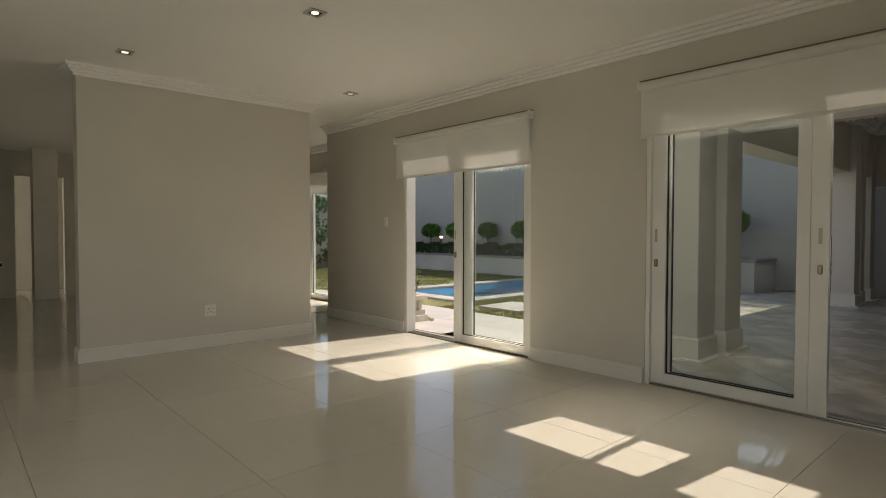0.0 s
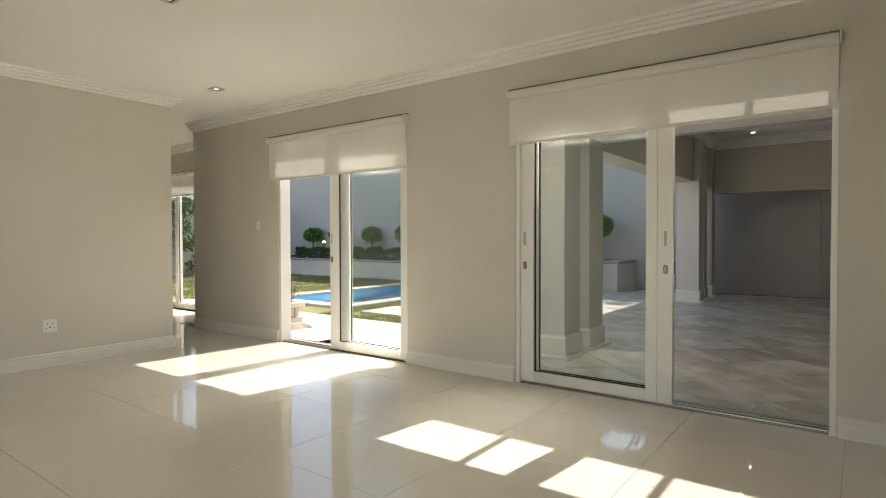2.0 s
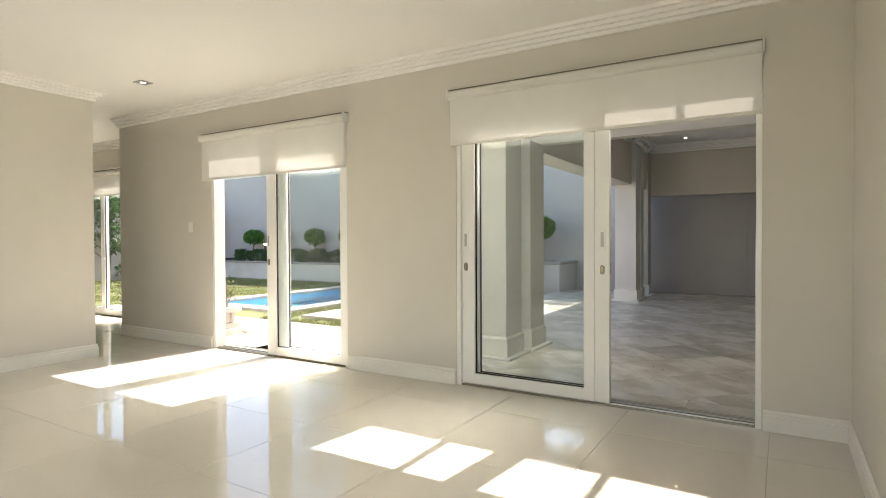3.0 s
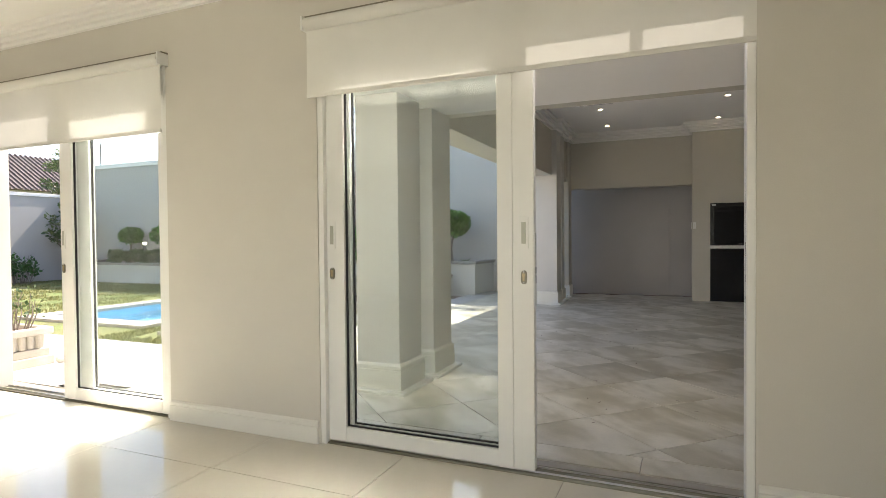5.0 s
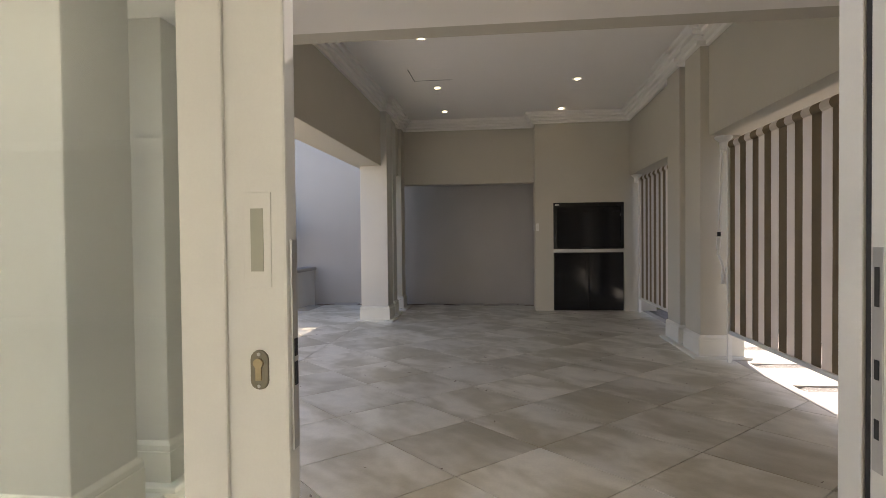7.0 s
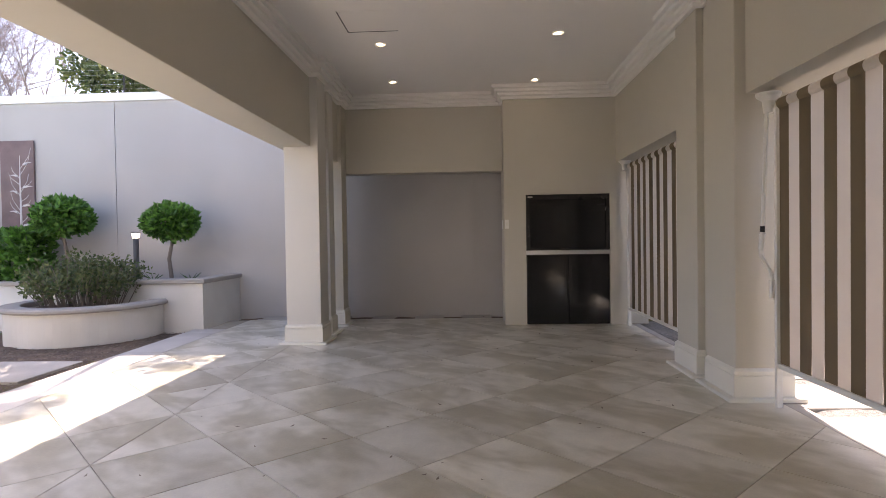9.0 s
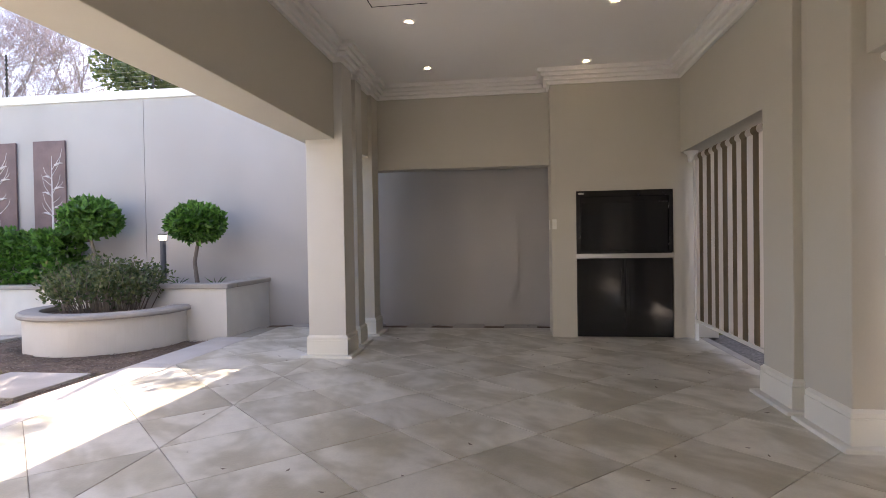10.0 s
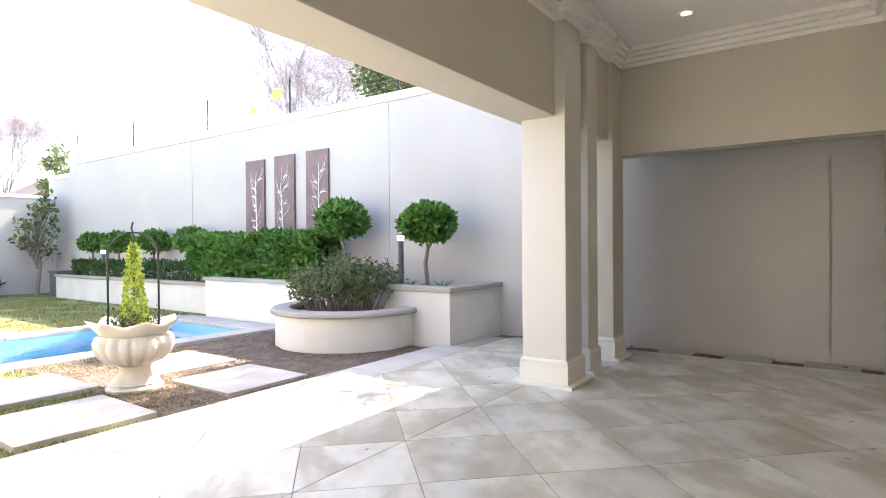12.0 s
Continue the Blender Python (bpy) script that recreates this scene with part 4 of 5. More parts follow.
def roller_blind(x, y0, y1, z_top, z_bot, label):
    b = thing("roller_blind", (x, (y0 + y1) / 2, z_top), label, "roller blind", "roller blinds")
    part("roller", cyl(bmesh.new(), (x - 0.05, y0 + 0.012, z_top - 0.04), 0.037, y1 - y0 - 0.024, 24, axis="y"), M_BLIND, b)
    part("bracket", boxes((x - 0.085, x - 0.001, y0, y0 + 0.01, z_top - 0.078, z_top), bevel=0.002), M_PLASTIC, b)
    part("bracket", boxes((x - 0.085, x - 0.001, y1 - 0.01, y1, z_top - 0.078, z_top), bevel=0.002), M_PLASTIC, b)
    # Dark strip added for the shadow line between roller and wall.
    part("mounting_rail", boxes((x - 0.05, x - 0.001, y0, y1, z_top + 0.001, z_top + 0.009)), M_LOCK, b, "thin dark strip standing in for the shadow above the roller")
    n = 24
    vs, fs = [], []
    for i in range(n + 1):
        y = y0 + 0.015 + (y1 - y0 - 0.03) * i / n
        vs += [(x - 0.05, y, z_top - 0.07), (x - 0.05 + 0.002 * math.sin(i * 0.7), y, z_bot)]
    for i in range(n):
        fs.append((2 * i, 2 * i + 1, 2 * i + 3, 2 * i + 2))
    mesh_obj("fabric", vs, fs, M_BLIND, b, "half-lowered cream fabric")
    part("bottom_bar", boxes((x - 0.058, x - 0.044, y0 + 0.015, y1 - 0.015, z_bot - 0.012, z_bot + 0.012), bevel=0.004), M_BLIND, b)
    return b


roller_blind(WX0, 0.06, 2.31, 2.42, 1.98, "cream fabric roller blind half lowered over the sliding door")
roller_blind(WX0, 3.42, 5.53, 2.38, 1.885, "cream fabric roller blind half lowered over the garden door")
roller_blind(4.75, 8.2, 10.7, 2.32, 1.93, "cream fabric roller blind over the recess door")


# ================= switches, socket, downlights =================
def plate(name, m, w, h, label, category, rockers):
    """A wall plate in its own x-z plane, facing -y."""
    p = new(name)
    p.matrix_basis = m
    tagged(p, label, category)
    for nm, rows, mt in (("cover", [(-w / 2, w / 2, -0.009, -0.001, -h / 2, h / 2)], M_PLASTIC), *rockers):
        b = boxes(*rows, bevel=0.0015 if nm == "cover" else 0.0)
        ob = link(nm, b, mt)
        ob.parent = p
    return p


hole = [(-0.026, -0.016, -0.0105, -0.009, 0.012, 0.022), (0.016, 0.026, -0.0105, -0.009, 0.012, 0.022), (-0.005, 0.005, -0.0105, -0.009, -0.02, -0.008),
        (-0.036, -0.028, -0.0105, -0.009, -0.03, -0.022), (0.028, 0.036, -0.0105, -0.009, -0.03, -0.022)]
plate("wall_socket", pose(1.81, 6.108, 0.39), 0.115, 0.12, "white square double wall socket on the partition", "socket",
      [("pin_hole", [r], M_DARKSLOT) for r in hole] + [("rocker", [(0.012, 0.03, -0.013, -0.009, 0.03, 0.045)], M_PLASTIC)])
sw = [("rocker", [(-0.012, 0.012, -0.013, -0.009, -0.022, 0.022)], M_TRIM)]
plate("light_switch", pose(3.898, 5.79, 1.36, 0, 0, -90), 0.07, 0.115, "white light switch on the cream wall", "light switch", sw)
plate("light_switch", pose(12.5, 0.193, 1.36, 0, 0, 180), 0.075, 0.12, "white light switch on the chimney side", "light switch", sw)
plate("light_switch", pose(12.258, 0.155, 1.36, 0, 0, -90), 0.05, 0.12, "slim white light switch on the chimney breast", "light switch", sw)
for k in range(3):
    plate("wall_socket", pose(0.1 + k * 0.2, 13.198, 0.62), 0.07, 0.11, "small socket plate on the far wall", "socket", [("insert", [(-0.018, 0.018, -0.0105, -0.009, -0.03, 0.03)], M_DARKSLOT)])


def downlight(x, y, z, square, lit):
    d = thing("downlight", (x, y, z), "recessed square ceiling downlight, dim" if square else "round recessed ceiling downlight, lit warm", "downlight", "interior downlights" if square else "patio downlights")
    b = bmesh.new()
    if square:
        s = 0.062
        for r in ((x - s, x + s, y - s, y - s + 0.018), (x - s, x + s, y + s - 0.018, y + s), (x - s, x - s + 0.018, y - s + 0.018, y + s - 0.018), (x + s - 0.018, x + s, y - s + 0.018, y + s - 0.018)):
            box(b, *r, z - 0.012, z - 0.001)
        part("trim_ring", b, M_STEEL, d)
        part("well", boxes((x - s + 0.018, x + s - 0.018, y - s + 0.018, y + s - 0.018, z - 0.004, z - 0.001)), M_DARKSLOT, d)
        part("bulb", cyl(bmesh.new(), (x, y, z - 0.009), 0.028, 0.006, 18), M_LAMP_OFF, d)
    else:
        sweep(b, [(x + 0.05 * math.cos(a), y + 0.05 * math.sin(a)) for a in [2 * math.pi * k / 24 for k in range(24)]], [(0, z - 0.001), (0, z - 0.007), (-0.014, z - 0.004), (-0.014, z - 0.001)], closed=True)
        part("trim_ring", b, M_PLASTIC, d)
        part("bulb", cyl(bmesh.new(), (x, y, z - 0.005), 0.026, 0.004, 22), M_LAMP, d)
    return d


for x, y in ((0.87, 5.4), (1.65, 3.55), (3.07, 5.32), (-0.6, 3.46), (-0.6, 1.4), (1.6, 1.4)):
    downlight(x, y, CEIL, True, False)
for x, y in ((7.1, 1.5), (6.9, -0.3), (8.6, 1.49), (8.45, -0.3), (10.48, 1.555), (10.32, -0.25), (11.88, 1.61), (11.95, -0.205)):
    downlight(x, y, PCEIL, False, True)
ht = thing("ceiling_hatch", (9.9, 1.55, PCEIL), "flush trap door in the patio ceiling, slightly ajar", "hatch", kind="structure")
part("gap", boxes((9.62, 10.12, 1.80, 1.808, PCEIL - 0.004, PCEIL - 0.001), (10.112, 10.12, 1.32, 1.80, PCEIL - 0.004, PCEIL - 0.001)), M_DARKSLOT, ht, "dark open joint")
part("panel", boxes((9.62, 10.108, 1.3, 1.796, PCEIL - 0.003, PCEIL - 0.0005)), M_PATIOCEIL, ht)

# ================= built-in braai =================
br = thing("built_in_braai", (12.3, -0.655, 0), "black steel built-in braai with closed doors", "barbecue")
X = 12.25
part("body", boxes((12.29, 12.597, -1.205, -0.105, 0.005, 1.745)), M_BLACK, br)
part("surround", boxes((X, 12.29, -1.208, -1.16, 1.01, 1.748), (X, 12.29, -0.15, -0.102, 1.01, 1.748), (X, 12.29, -1.16, -0.15, 1.68, 1.748), (X, 12.29, -1.16, -0.15, 1.01, 1.03), bevel=0.003), M_BLACK, br, "black steel door surround")
part("guillotine_door", boxes((12.262, 12.29, -1.155, -0.155, 1.035, 1.675), bevel=0.004), M_BLACKGLASS, br, "glossy black lifting door")
part("door_lip", boxes((12.252, 12.262, -1.155, -0.155, 1.60, 1.615), bevel=0.002), M_BLACK, br)
part("name_plate", boxes((12.246, 12.25, -0.19, -0.125, 1.705, 1.727)), M_STEEL, br, "small pale name plate")
part("shelf", boxes((12.235, 12.29, -1.208, -0.102, 0.945, 1.0), bevel=0.004), M_STEEL, br, "pale steel shelf edge")
for a, b2 in ((-1.2, -0.665), (-0.645, -0.11)):
    dr = part("cupboard_door", boxes((X, 12.285, a, b2, 0.02, 0.935), bevel=0.006), M_BLACKGLASS, br, "glossy black cupboard door")
    part("door_panel", boxes((X - 0.004, X, a + 0.05, b2 - 0.05, 0.08, 0.875), bevel=0.002), M_BLACKGLASS, dr)
    ye = b2 - 0.03 if a < -1 else a + 0.03
    part("pull_handle", boxes((X - 0.025, X - 0.002, ye - 0.007, ye + 0.007, 0.5, 0.82), bevel=0.004), M_BLACK, dr)


# ================= striped awnings =================
def awning(x0, x1, y, z0, z1, crank_x, label):
    a = thing("striped_awning", ((x0 + x1) / 2, y, z1), label, "awning", "striped awnings")
    r = 0.04
    n = int(round((x1 - x0) / 0.118))
    w = (x1 - x0) / n
    for k in range(n):
        b = bmesh.new()
        p0, p1 = x0 + k * w, x0 + (k + 1) * w
        sag = 0.004 * math.sin(k * 1.3)
        vs = [bm_v for bm_v in [(p0, y + sag, z0), (p1, y + sag, z0), (p1, y + sag, z1), (p0, y + sag, z1)]]
        f = [b.verts.new(v) for v in vs] + [b.verts.new((v[0], v[1] - 0.002, v[2])) for v in vs]
        for q in ((0, 1, 2, 3), (7, 6, 5, 4), (0, 4, 5, 1), (2, 6, 7, 3), (1, 5, 6, 2), (3, 7, 4, 0)):
            b.faces.new([f[i] for i in q])
        cyl(b, (p0, y - 0.02, z1 + 0.025), r, w, 14, axis="x", caps=False)
        part("stripe", b, M_CANVAS_W if k % 2 else M_CANVAS_T, a)
    part("bottom_bar", boxes((x0, x1, y - 0.02, y + 0.015, z0 - 0.03, z0 + 0.005), bevel=0.006), M_PLASTIC, a, "white bottom bar")
    part("guide_rail", boxes((x1, x1 + 0.03, y - 0.02, y + 0.02, 0.0, z1), bevel=0.004), M_PLASTIC, a, "white side guide")
    part("guide_rail", boxes((x0 - 0.03, x0, y - 0.02, y + 0.02, 0.0, z1), bevel=0.004), M_PLASTIC, a, "white side guide")
    b = bmesh.new()
    lathe(b, [(0.03, z1 - 0.02), (0.034, z1 + 0.01), (0.04, z1 + 0.06), (0.072, z1 + 0.085), (0.08, z1 + 0.1), (0.08, z1 + 0.112)], 20, None, (x1 + 0.075, y + 0.03, 0))
    cyl(b, (x1 - 0.01, y - 0.02, z1 + 0.025), 0.022, 0.09, 12, axis="x")
    part("end_bracket", b, M_PLASTIC, a, "white bell-shaped roller bracket")
    if crank_x:
        c = part("crank", tube(bmesh.new(), [(crank_x, y + 0.05, z1 - 0.02), (crank_x - 0.012, y + 0.06, z1 - 0.12), (crank_x + 0.02, y + 0.07, z1 - 0.8), (crank_x + 0.04, y + 0.07, z1 - 0.96), (crank_x + 0.025, y + 0.075, z1 - 1.0),
                                             (crank_x - 0.115, y + 0.09, z1 - 1.09), (crank_x - 0.135, y + 0.09, z1 - 1.12), (crank_x - 0.135, y + 0.09, z1 - 1.26)], 0.013, 0.013, 8), M_PLASTIC, a, "white crank handle rod")
        part("hook", tube(bmesh.new(), [(crank_x - 0.004 + 0.02 * math.cos(w), y + 0.055, z1 - 0.1 + 0.05 * math.sin(w)) for w in [2 * math.pi * k / 12 for k in range(13)]], 0.007, 0.007, 6), M_PLASTIC, c)
        part("grip", tube(bmesh.new(), [(crank_x + 0.022, y + 0.07, z1 - 0.84), (crank_x + 0.038, y + 0.07, z1 - 0.95)], 0.022, 0.018, 10), M_PLASTIC, c)
        part("grip", tube(bmesh.new(), [(crank_x - 0.135, y + 0.09, z1 - 1.15), (crank_x - 0.135, y + 0.09, z1 - 1.27)], 0.021, 0.018, 10), M_PLASTIC, c)
        part("collar", tube(bmesh.new(), [(crank_x + 0.019, y + 0.07, z1 - 0.79), (crank_x + 0.021, y + 0.07, z1 - 0.83)], 0.0165, 0.0165, 10), M_GASKET, c)
    return a


awning(4.65, 8.54, -1.42, 0.3, 2.02, 8.6, "brown and cream striped canvas awning rolled down")
awning(9.95, 12.1, -1.42, 0.24, 2.06, 0, "brown and cream striped canvas awning rolled down")

# ================= garden wall art, bollards =================


def art_panel(y0, y1, z0, z1, seed):
    rng = random.Random(seed)
    a = thing("wall_art_panel", (GWX, (y0 + y1) / 2, z0), "tall rust-brown metal panel with a cut-out branch pattern", "wall art", "wall art panels")
    part("panel", boxes((GWX - 0.045, GWX - 0.012, y0, y1, z0, z1), bevel=0.004), M_ART, a)
    part("fixing", boxes((GWX - 0.012, GWX, y0 + 0.08, y1 - 0.08, z0 + 0.1, z0 + 0.16), (GWX - 0.012, GWX, y0 + 0.08, y1 - 0.08, z1 - 0.16, z1 - 0.1)), M_BLACK, a)
    b = bmesh.new()
    yc = (y0 + y1) / 2 + rng.uniform(-0.08, 0.04)
    x = GWX - 0.047
    lean = rng.uniform(-0.06, 0.06)
    tube(b, [(x, yc, z0 + 0.02), (x, yc + lean * 0.4, z0 + 0.5), (x, yc + lean, z0 + 0.95), (x, yc + lean * 0.3, z0 + 1.3)], 0.02, 0.004, 5)
    for k in range(13):
        h = z0 + 0.18 + k * 0.075 + rng.uniform(-0.03, 0.03)
        side = 1 if rng.random() < 0.5 else -1
        ln = rng.uniform(0.1, 0.2)
        up = rng.uniform(0.1, 0.34)
        tube(b, [(x, yc, h), (x, yc + side * ln * 0.35, h + up * 0.25), (x, yc + side * ln * 0.8, h + up * 0.6), (x, yc + side * ln, h + up)], 0.006, 0.002, 4)
        if k % 2 == 0:
            tube(b, [(x, yc + side * ln * 0.3, h + up * 0.2), (x, yc + side * ln * 0.7, h + up * 0.3), (x, yc + side * ln * 1.05, h + up * 0.28)], 0.022, 0.002, 5)
    part("branch_motif", b, M_ARTBACK, a, "pale branch cut-out")


art_panel(9.26, 9.81, 1.3, 2.81, 1)
art_panel(8.42, 8.96, 1.3, 2.83, 2)
art_panel(7.56, 8.11, 1.3, 2.84, 3)


def bollard(x, y, z, h):
    b = thing("bollard_lamp", (x, y, z), "slim grey garden bollard lamp, glowing at the top", "garden lamp", "bollard lamps")
    part("post", cyl(bmesh.new(), (x, y, z - 0.02), 0.04, h - 0.1, 18), M_BOLLARD, b)
    part("lens", cyl(bmesh.new(), (x, y, z + h - 0.12), 0.045, 0.07, 18, 0.055), M_BOLLARD_LAMP, b, "warm glowing lens")
    part("cap", cyl(bmesh.new(), (x, y, z + h - 0.05), 0.062, 0.02, 18), M_BOLLARD, b)


bollard(12.95, 5.72, 0.6, 0.78)
bollard(12.95, 14.9, 0.42, 0.75)

bx = thing("garden_bin", (12.9, 17.05, GZ), "dark green plastic garden box in the corner", "box")
part("body", boxes((12.68, 13.12, 16.8, 17.3, GZ, 0.55), bevel=0.03), M_BOLLARD, bx)
part("lid", boxes((12.65, 13.15, 16.77, 17.33, 0.55, 0.6), bevel=0.01), M_BOLLARD, bx)


# ================= electric fence =================
def fence(x, ys, z0, h, name):
    f = thing(name, (x, ys[0], z0), "electric fence strands on thin posts along the wall top", "electric fence")
    for y in ys:
        ps = part("post", cyl(bmesh.new(), (x, y, z0), 0.012, h, 8), M_GASKET, f)
        for k in range(8):
            part("insulator", cyl(bmesh.new(), (x, y, z0 + 0.08 + k * (h - 0.1) / 8), 0.024, 0.03, 8), M_GASKET, ps)
    for k in range(8):
        z = z0 + 0.095 + k * (h - 0.1) / 8
        part("wire", tube(bmesh.new(), [(x, ys[0], z), (x, ys[-1], z)], 0.0009, None, 4), M_STEEL, f)
    return f


fence(GWX + 0.12, [-3, 0.5, 3.6, 6.15, 8.7, 11.3, 14.4, 17.4], 3.56, 0.72, "electric_fence")
for y, z, s in ((9.05, 4.02, 0.09), (9.75, 3.82, 0.07)):
    wsg = link("warning_sign", boxes((GWX + 0.102, GWX + 0.108, y - s * 1.4, y + s * 1.4, z - s, z + s)), M_SIGN)
    tagged(wsg, "small yellow warning sign hung on the electric fence", "sign", "warning signs")


# ================= trees =================
def bare_tree(x, y, h, seed, budmat, label, depth=7, spread=0.46, bud=0.05, buds=6):
    rng = random.Random(seed)
    t = thing("bare_tree", (x, y, 0), label, "tree", "bare trees")
    verts, faces, spots = [], [], []

    def limb(p, q, r0, r1, n):
        d = (q - p).normalized()
        u = d.orthogonal().normalized()
        v = d.cross(u)
        i = len(verts)
        for c, r in ((p, r0), (q, r1)):
            for k in range(n):
                a = 2 * math.pi * k / n
                verts.append(c + (u * math.cos(a) + v * math.sin(a)) * r)
        for k in range(n):
            faces.append((i + k, i + (k + 1) % n, i + n + (k + 1) % n, i + n + k))

    def grow(p, d, ln, r, lev):
        q = p + d * ln
        bend = (p + q) / 2 + Vector((rng.uniform(-1, 1), rng.uniform(-1, 1), 0)) * ln * 0.06
        limb(p, bend, r, r * 0.85, 6 if lev < 3 else 4)
        limb(bend, q, r * 0.85, r * 0.7, 6 if lev < 3 else 4)
        if lev >= depth - 2:
            for _ in range(buds):
                spots.append((p.lerp(q, rng.random()) + Vector((rng.gauss(0, 1), rng.gauss(0, 1), rng.gauss(0, 1))) * 0.12, d))
        if lev == depth:
            return
        for k in range(3 if lev else 5):
            e = d + Vector((rng.gauss(0, 1), rng.gauss(0, 1), rng.gauss(0, 0.7) + 0.25)) * spread
            grow(p.lerp(q, rng.uniform(0.6, 1.0)), e.normalized(), ln * rng.uniform(0.62, 0.85), r * 0.58, lev + 1)
    grow(Vector((x, y, -0.1)), Vector((0, 0, 1)), h * 0.27, h * 0.0065, 0)
    mesh_obj("branchwork", verts, faces, M_PALEBARK, t)
    v, f = leaves(rng, spots, bud)
    mesh_obj("bud_haze", v, f, budmat, t)
    return t


bare_tree(25, 20.8, 17, 101, M_LEAF_BUD, "tall bare tree with pinkish spring buds behind the wall")
bare_tree(26.5, 17.8, 16, 102, M_LEAF_BUD, "tall bare tree with pinkish spring buds behind the wall")
bare_tree(28, 24, 16, 103, M_LEAF_BUD, "tall bare tree with pinkish spring buds behind the wall")
bare_tree(17.5, 36, 12, 104, M_LEAF_BUD, "bare tree beyond the lawn")


def green_tree(x, y, h, r, seed, leaf, label, count=5000, size=0.22):
    rng = random.Random(seed)
    t = thing("leafy_tree", (x, y, 0), label, "tree", "leafy trees")
    b = bmesh.new()
    tube(b, [(x, y, -0.1), (x + 0.1, y, h * 0.3), (x, y + 0.1, h * 0.75)], h * 0.025, h * 0.008, 8)
    clumps = []
    for k in range(26):
        a = rng.uniform(0, 6.28)
        z = rng.uniform(0.35, 1.0)
        rr = r * rng.uniform(0.25, 1.0) * math.sqrt(max(0.08, 1 - ((z - 0.6) / 0.45) ** 2))
        c = Vector((x + math.cos(a) * rr, y + math.sin(a) * rr, h * z))
        clumps.append((c, r * rng.uniform(0.18, 0.34)))
        tube(b, [(x, y, h * z * 0.6), c], h * 0.008, 0.01, 5)
    part("trunk", b, M_BARK, t)
    spots = []
    for _ in range(count):
        c, cr = rng.choice(clumps)
        d = Vector((rng.gauss(0, 1), rng.gauss(0, 1), rng.gauss(0, 1))).normalized()
        spots.append((c + d * cr * rng.random() ** 0.4, d))
    v, f = leaves(rng, spots, size)
    mesh_obj("crown", v, f, leaf, t)
    return t


green_tree(15.0, 6.7, 6.0, 1.3, 201, M_LEAF_DULL, "leafy green tree behind the garden wall", 14000, 0.1)
green_tree(14.0, 19.9, 4.1, 0.9, 202, M_LEAF_DULL, "leafy shrub tree beyond the corner wall", 3000, 0.1)
green_tree(12.6, 17.9, 2.5, 0.62, 203, M_LEAF_DULL, "small sparse tree against the boundary wall", 420, 0.14)
green_tree(9.4, 18.0, 2.5, 0.85, 204, M_LEAF_DARK, "dark shrub tree against the boundary wall", 1300, 0.14)
# Added behind roof and beam, sized so its leaves dapple the patio edge.
green_tree(14.8, 4.15, 10.0, 1.25, 206, M_LEAF_DULL, "tall leafy garden tree just behind the wall, placed to dapple the sun", 9000, 0.1)
for i, x in enumerate((7.2, 8.1, 10.4, 11.3)):
    shrub("border_shrub", x, 18.1, GZ, 0.5, 1.0, 40, 300 + i, M_LEAF_DARK, "dark shrub along the boundary wall", size=0.11, per=14)

# ================= neighbouring house =================
OX, OY = 10.0, 5.0
nh = thing("neighbour_house", (24, 37, 0), "neighbouring house with red tiled hip roof", "house")
part("wall", boxes((9, 19, 29, 36, 0, 4.2)), M_NEIGHBOUR, nh)
bm = bmesh.new()
v = [bm.verts.new(p) for p in ((8.4, 28.4, 4.2), (19.6, 28.4, 4.2), (19.6, 36.6, 4.2), (8.4, 36.6, 4.2), (12, 32.5, 6.6), (16, 32.5, 6.6))]
for q in ((0, 1, 5, 4), (2, 3, 4, 5), (1, 2, 5), (3, 0, 4), (3, 2, 1, 0)):
    bm.faces.new([v[i] for i in q])
rf = part("roof", bm, M_TERRA, nh, "weathered terracotta tiles")
bm = bmesh.new()
for k in range(38):
    x = 8.6 + k * 0.29
    if x < 12:
        top = (x, 28.4 + (x - 8.4) / 3.6 * 4.1, 4.2 + (x - 8.4) / 3.6 * 2.4)
    elif x > 16:
        top = (x, 28.4 + (19.6 - x) / 3.6 * 4.1, 4.2 + (19.6 - x) / 3.6 * 2.4)
    else:
        top = (x, 32.5, 6.6)
    tube(bm, [(x, 28.4, 4.23), (top[0], top[1], top[2] + 0.03)], 0.07, None, 5)
part("tile_ridge", bm, M_TERRA, rf)
for x in (10.5, 13.5, 16.5):
    w = part("window", boxes((x, x + 1.2, 28.96, 29.02, 1.6, 3.0)), M_BLACKGLASS, nh)
    part("frame", boxes((x - 0.06, x + 1.26, 28.93, 28.98, 3.0, 3.08), (x - 0.06, x + 1.26, 28.93, 28.98, 1.52, 1.6), (x + 0.57, x + 0.63, 28.93, 28.98, 1.6, 3.0)), M_FRAME, w)


for ob in nh.children_recursive:
    if ob.parent == nh:
        ob.location = (OX, OY, -0.2)


# ================= fallen leaves =================
rng = random.Random(77)
vs, fs = [], []
for _ in range(120):
    x, y = rng.uniform(4.4, 12.2), rng.uniform(-1.2, 3.2)
    s, a = rng.uniform(0.008, 0.022), rng.uniform(0, 6.28)
    i = len(vs)
    for k in range(4):
        b = a + k * 1.571
        rr = s * (1.0 if k % 2 else 0.45)
        vs.append((x + math.cos(b) * rr, y + math.sin(b) * rr, 0.003 + (0.006 if k == 1 else 0)))
    fs.append((i, i + 1, i + 2, i + 3))
o = mesh_obj("fallen_leaves", vs, fs, M_BARK)
tagged(o, "scattered dry leaf fragments on the patio floor", "leaves", kind="stuff")


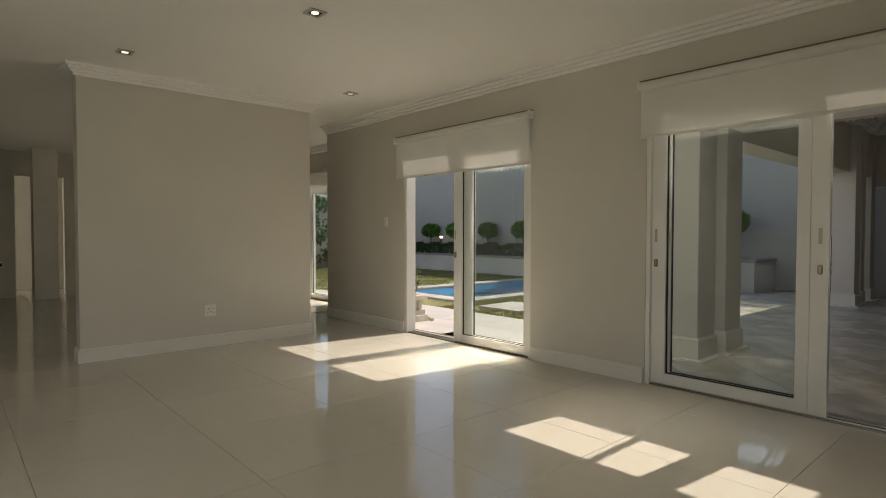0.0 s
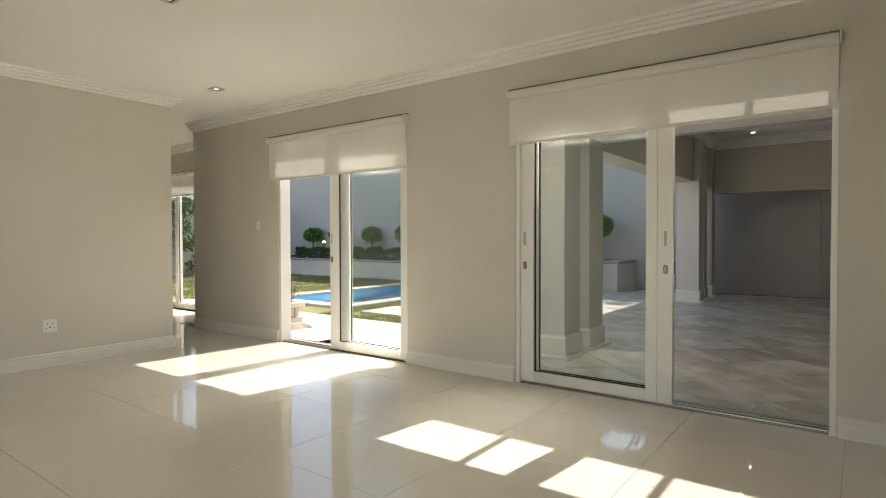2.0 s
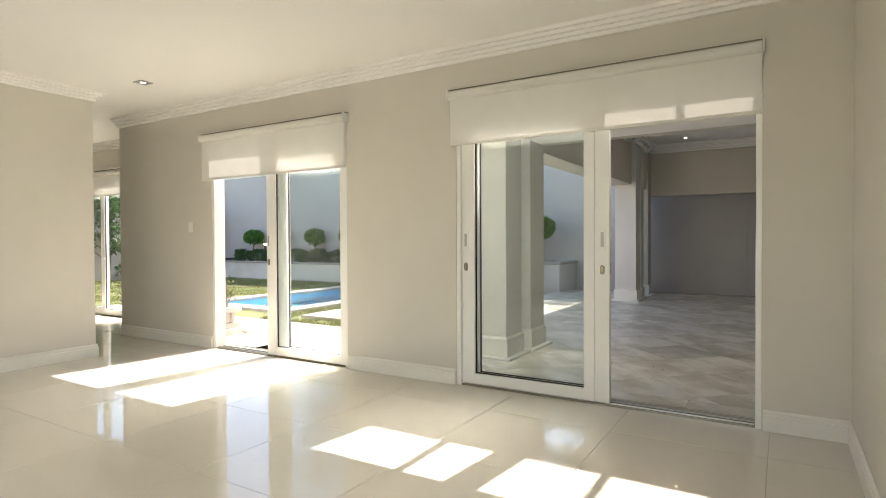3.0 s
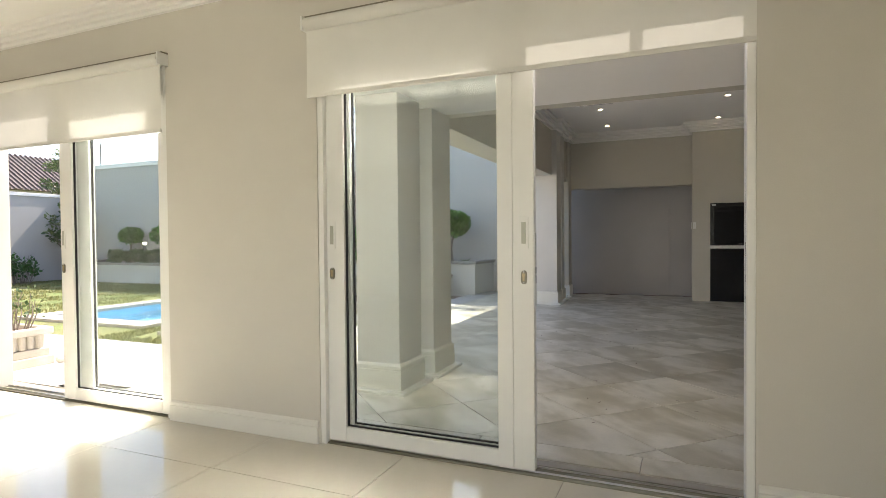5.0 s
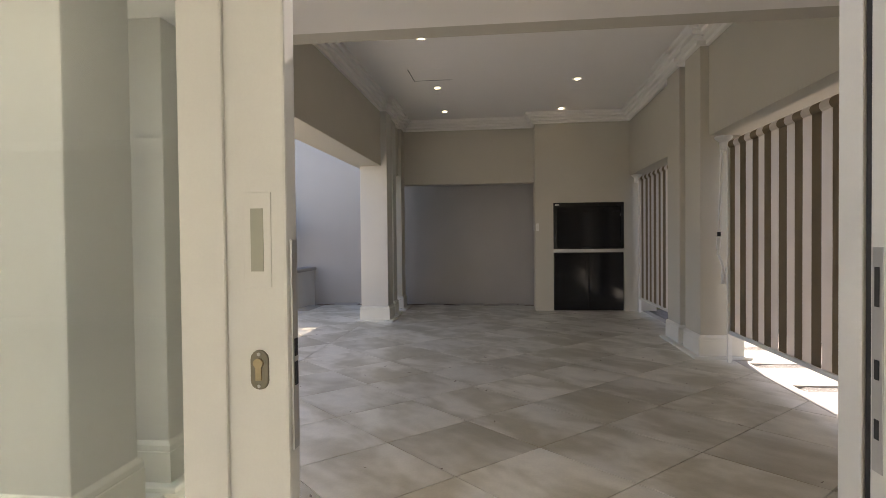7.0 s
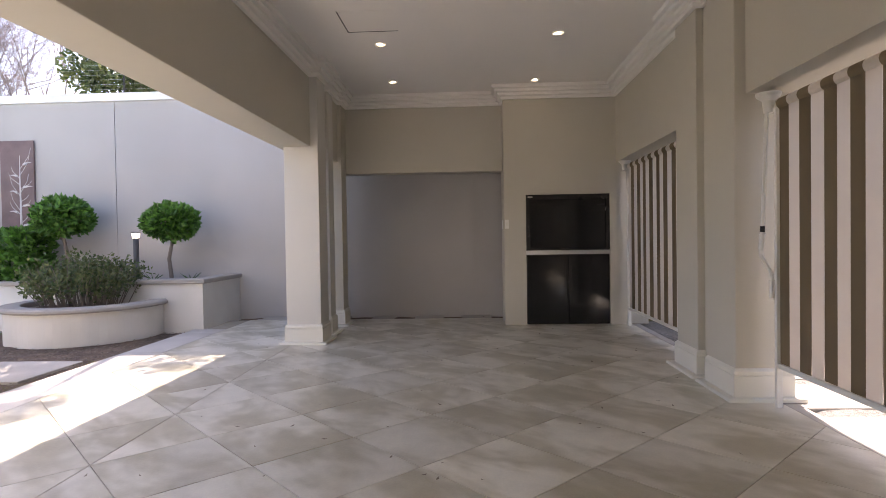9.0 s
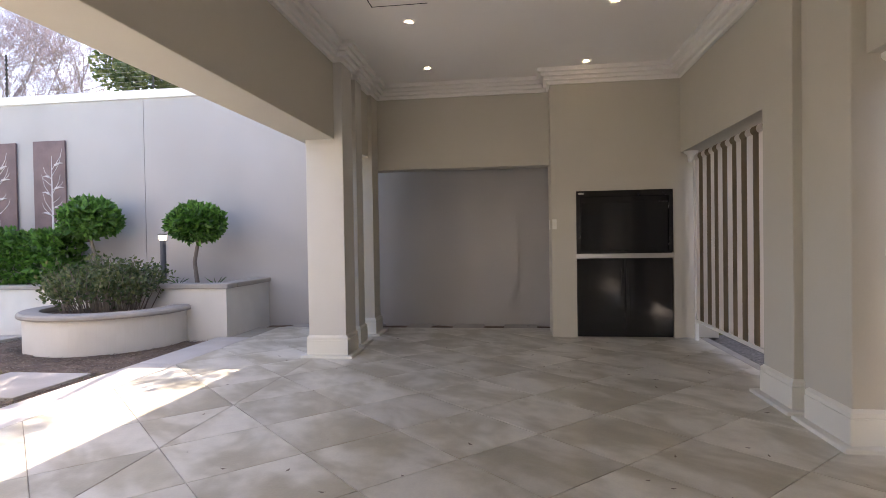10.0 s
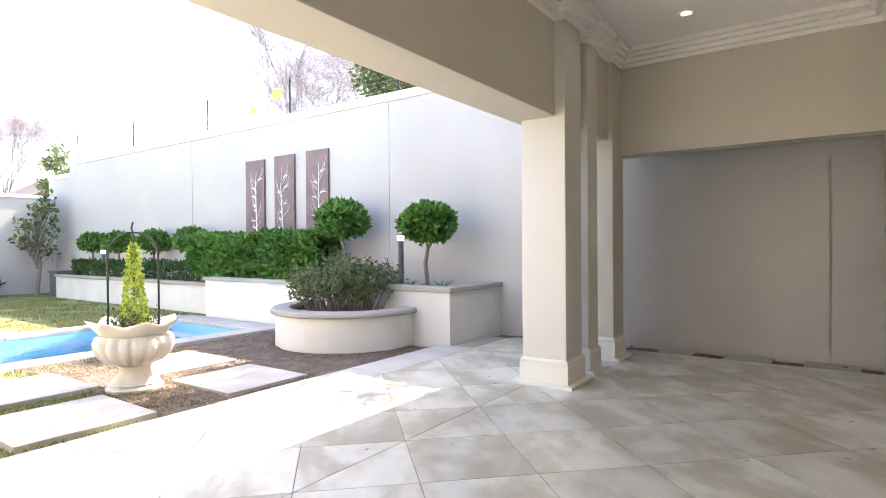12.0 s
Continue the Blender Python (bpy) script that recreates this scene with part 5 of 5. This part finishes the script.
# ================= grass =================
def turf(name, x0, x1, y0, y1, n, hgt, seed, leaf, label, skip):
    rng = random.Random(seed)
    vs, fs = [], []
    for _ in range(n):
        x, y = rng.uniform(x0, x1), rng.uniform(y0, y1)
        if skip(x, y) or noise.noise((x * 1.6, y * 1.6, seed)) < -0.15:
            continue
        a, h = rng.uniform(0, 6.28), hgt * rng.uniform(0.5, 1.4)
        dx, dy = math.cos(a) * 0.006, math.sin(a) * 0.006
        lx, ly = rng.uniform(-0.5, 0.5) * h, rng.uniform(-0.5, 0.5) * h
        i = len(vs)
        vs += [(x - dx, y - dy, GZ), (x + dx, y + dy, GZ), (x + lx, y + ly, GZ + h)]
        fs.append((i, i + 1, i + 2))
    ob = mesh_obj(name, vs, fs, leaf)
    return tagged(ob, label, "grass", kind="stuff")


M_GRASS = leafy("dry_grass_blade", (0.10, 0.14, 0.03), (0.34, 0.29, 0.13))
turf("grass", 5.85, 10.3, 4.45, 7.25, 26000, 0.035, 3, M_GRASS, "patchy dry grass between the stepping slabs", lambda x, y: False)
turf("lawn_grass", 5.85, 12.5, 10.15, 18.4, 42000, 0.04, 4, M_GRASS, "short dry lawn grass beyond the pool", lambda x, y: False)


# ================= floor tiles =================
def clip(poly, axis, value, keep_less):
    out = []
    for i, p in enumerate(poly):
        q = poly[(i + 1) % len(poly)]
        ip = (p[axis] <= value) if keep_less else (p[axis] >= value)
        iq = (q[axis] <= value) if keep_less else (q[axis] >= value)
        if ip:
            out.append(p)
        if ip != iq:
            t = (value - p[axis]) / (q[axis] - p[axis])
            out.append((p[0] + (q[0] - p[0]) * t, p[1] + (q[1] - p[1]) * t))
    return out


def tile_mesh(poly, th, chamfer):
    """A flat tile with a small chamfer, in plan outline poly, top at z = 0."""
    n = len(poly)
    cx, cy = sum(p[0] for p in poly) / n, sum(p[1] for p in poly) / n
    def inset(p):
        d = math.hypot(p[0] - cx, p[1] - cy) or 1
        return (p[0] - (p[0] - cx) / d * chamfer, p[1] - (p[1] - cy) / d * chamfer)
    vs = [(x, y, -th) for x, y in poly] + [(x, y, -chamfer * 0.5) for x, y in poly] + [(*inset(p), 0) for p in poly]
    fs = [tuple(range(2 * n, 3 * n))]
    for k in range(n):
        fs += [(k, (k + 1) % n, n + (k + 1) % n, n + k), (n + k, n + (k + 1) % n, 2 * n + (k + 1) % n, 2 * n + k)]
    me = bpy.data.meshes.new("tile")
    me.from_pydata(vs, [], fs)
    return me


def lay(name, poly, z, material, parent, gap=0.0015, chamfer=0.0015, th=0.012):
    if len(poly) < 3:
        return
    area = abs(sum(poly[i][0] * poly[(i + 1) % len(poly)][1] - poly[(i + 1) % len(poly)][0] * poly[i][1] for i in range(len(poly)))) / 2
    if area < 0.004:
        return
    me = tile_mesh(poly, th, chamfer)
    me.materials.append(material)
    ob = new(name, me)
    ob.location = (0, 0, z)
    ob.parent = parent
    return ob


# interior: large polished squares
T = 0.856
full = tile_mesh([(0.0015, 0.0015), (T - 0.0015, 0.0015), (T - 0.0015, T - 0.0015), (0.0015, T - 0.0015)], 0.012, 0.0012)
full.materials.append(M_FLOOR)
for i in range(-6, 6):
    for j in range(-1, 18):
        x, y = 1.69 + i * T, 0.025 + j * T
        lim = 3.925 if y < 7.2 else 4.75
        if x > lim or y > 14.7 or x < -3.3:
            continue
        if x + T <= lim and y >= -0.45:
            ob = new("floor_tile", full)
            ob.location = (x, y, 0)
            ob.parent = FLOOR_IN
        else:
            p = [(x + 0.0015, y + 0.0015), (x + T - 0.0015, y + 0.0015), (x + T - 0.0015, y + T - 0.0015), (x + 0.0015, y + T - 0.0015)]
            p = clip(clip(p, 0, lim, True), 1, -0.45, False)
            lay("floor_tile", p, 0.0, M_FLOOR, FLOOR_IN, chamfer=0.0012)

# patio: diagonal squares, split by one straight joint, with a slab edge towards the garden
HX, HY = 0.433, 0.4425
for a in range(-14, 18):
    for b in range(-14, 18):
        cx = 9.278 + HX + (a + b) * HX
        cy = 2.69 + (a - b) * HY
        if not (3.4 < cx < 13.6 and -2.2 < cy < 4.5):
            continue
        kx, ky = HX - 0.0035, HY - 0.0035
        p = [(cx - kx, cy), (cx, cy - ky), (cx + kx, cy), (cx, cy + ky)]
        p = clip(clip(p, 0, 4.372, False), 0, 12.945, True)
        lay("patio_tile", clip(clip(p, 1, -1.495, False), 1, 2.687, True), 0.0, M_STONE, FLOOR_OUT, chamfer=0.002)
        lay("patio_tile", clip(clip(p, 1, 2.693, False), 1, 3.965, True), 0.0, M_STONE, FLOOR_OUT, chamfer=0.002)
for k in range(-2, 5):
    lay("border_tile", [(4.155, 0.553 + k * 0.9), (4.366, 0.553 + k * 0.9), (4.366, 1.447 + k * 0.9), (4.155, 1.447 + k * 0.9)], 0.0, M_STONE, FLOOR_OUT, chamfer=0.002)
x = 4.372
while x < 12.1:
    lay("border_tile", [(x + 0.003, 3.972), (min(x + 1.24, 12.1) - 0.003, 3.972), (min(x + 1.24, 12.1) - 0.003, 4.41), (x + 0.003, 4.41)], 0.0, M_STONE_EDGE, FLOOR_OUT, chamfer=0.003, th=0.014)
    x += 1.24
for i in range(2):
    for j in range(8):
        if i == 0 and j > 2:
            continue
        lay("border_tile", [(4.158 + i * 0.82, 4.416 + j * 0.8), (4.973 + i * 0.82, 4.416 + j * 0.8), (4.973 + i * 0.82, 5.21 + j * 0.8), (4.158 + i * 0.82, 5.21 + j * 0.8)], 0.0, M_STONE_EDGE, FLOOR_OUT, chamfer=0.003)
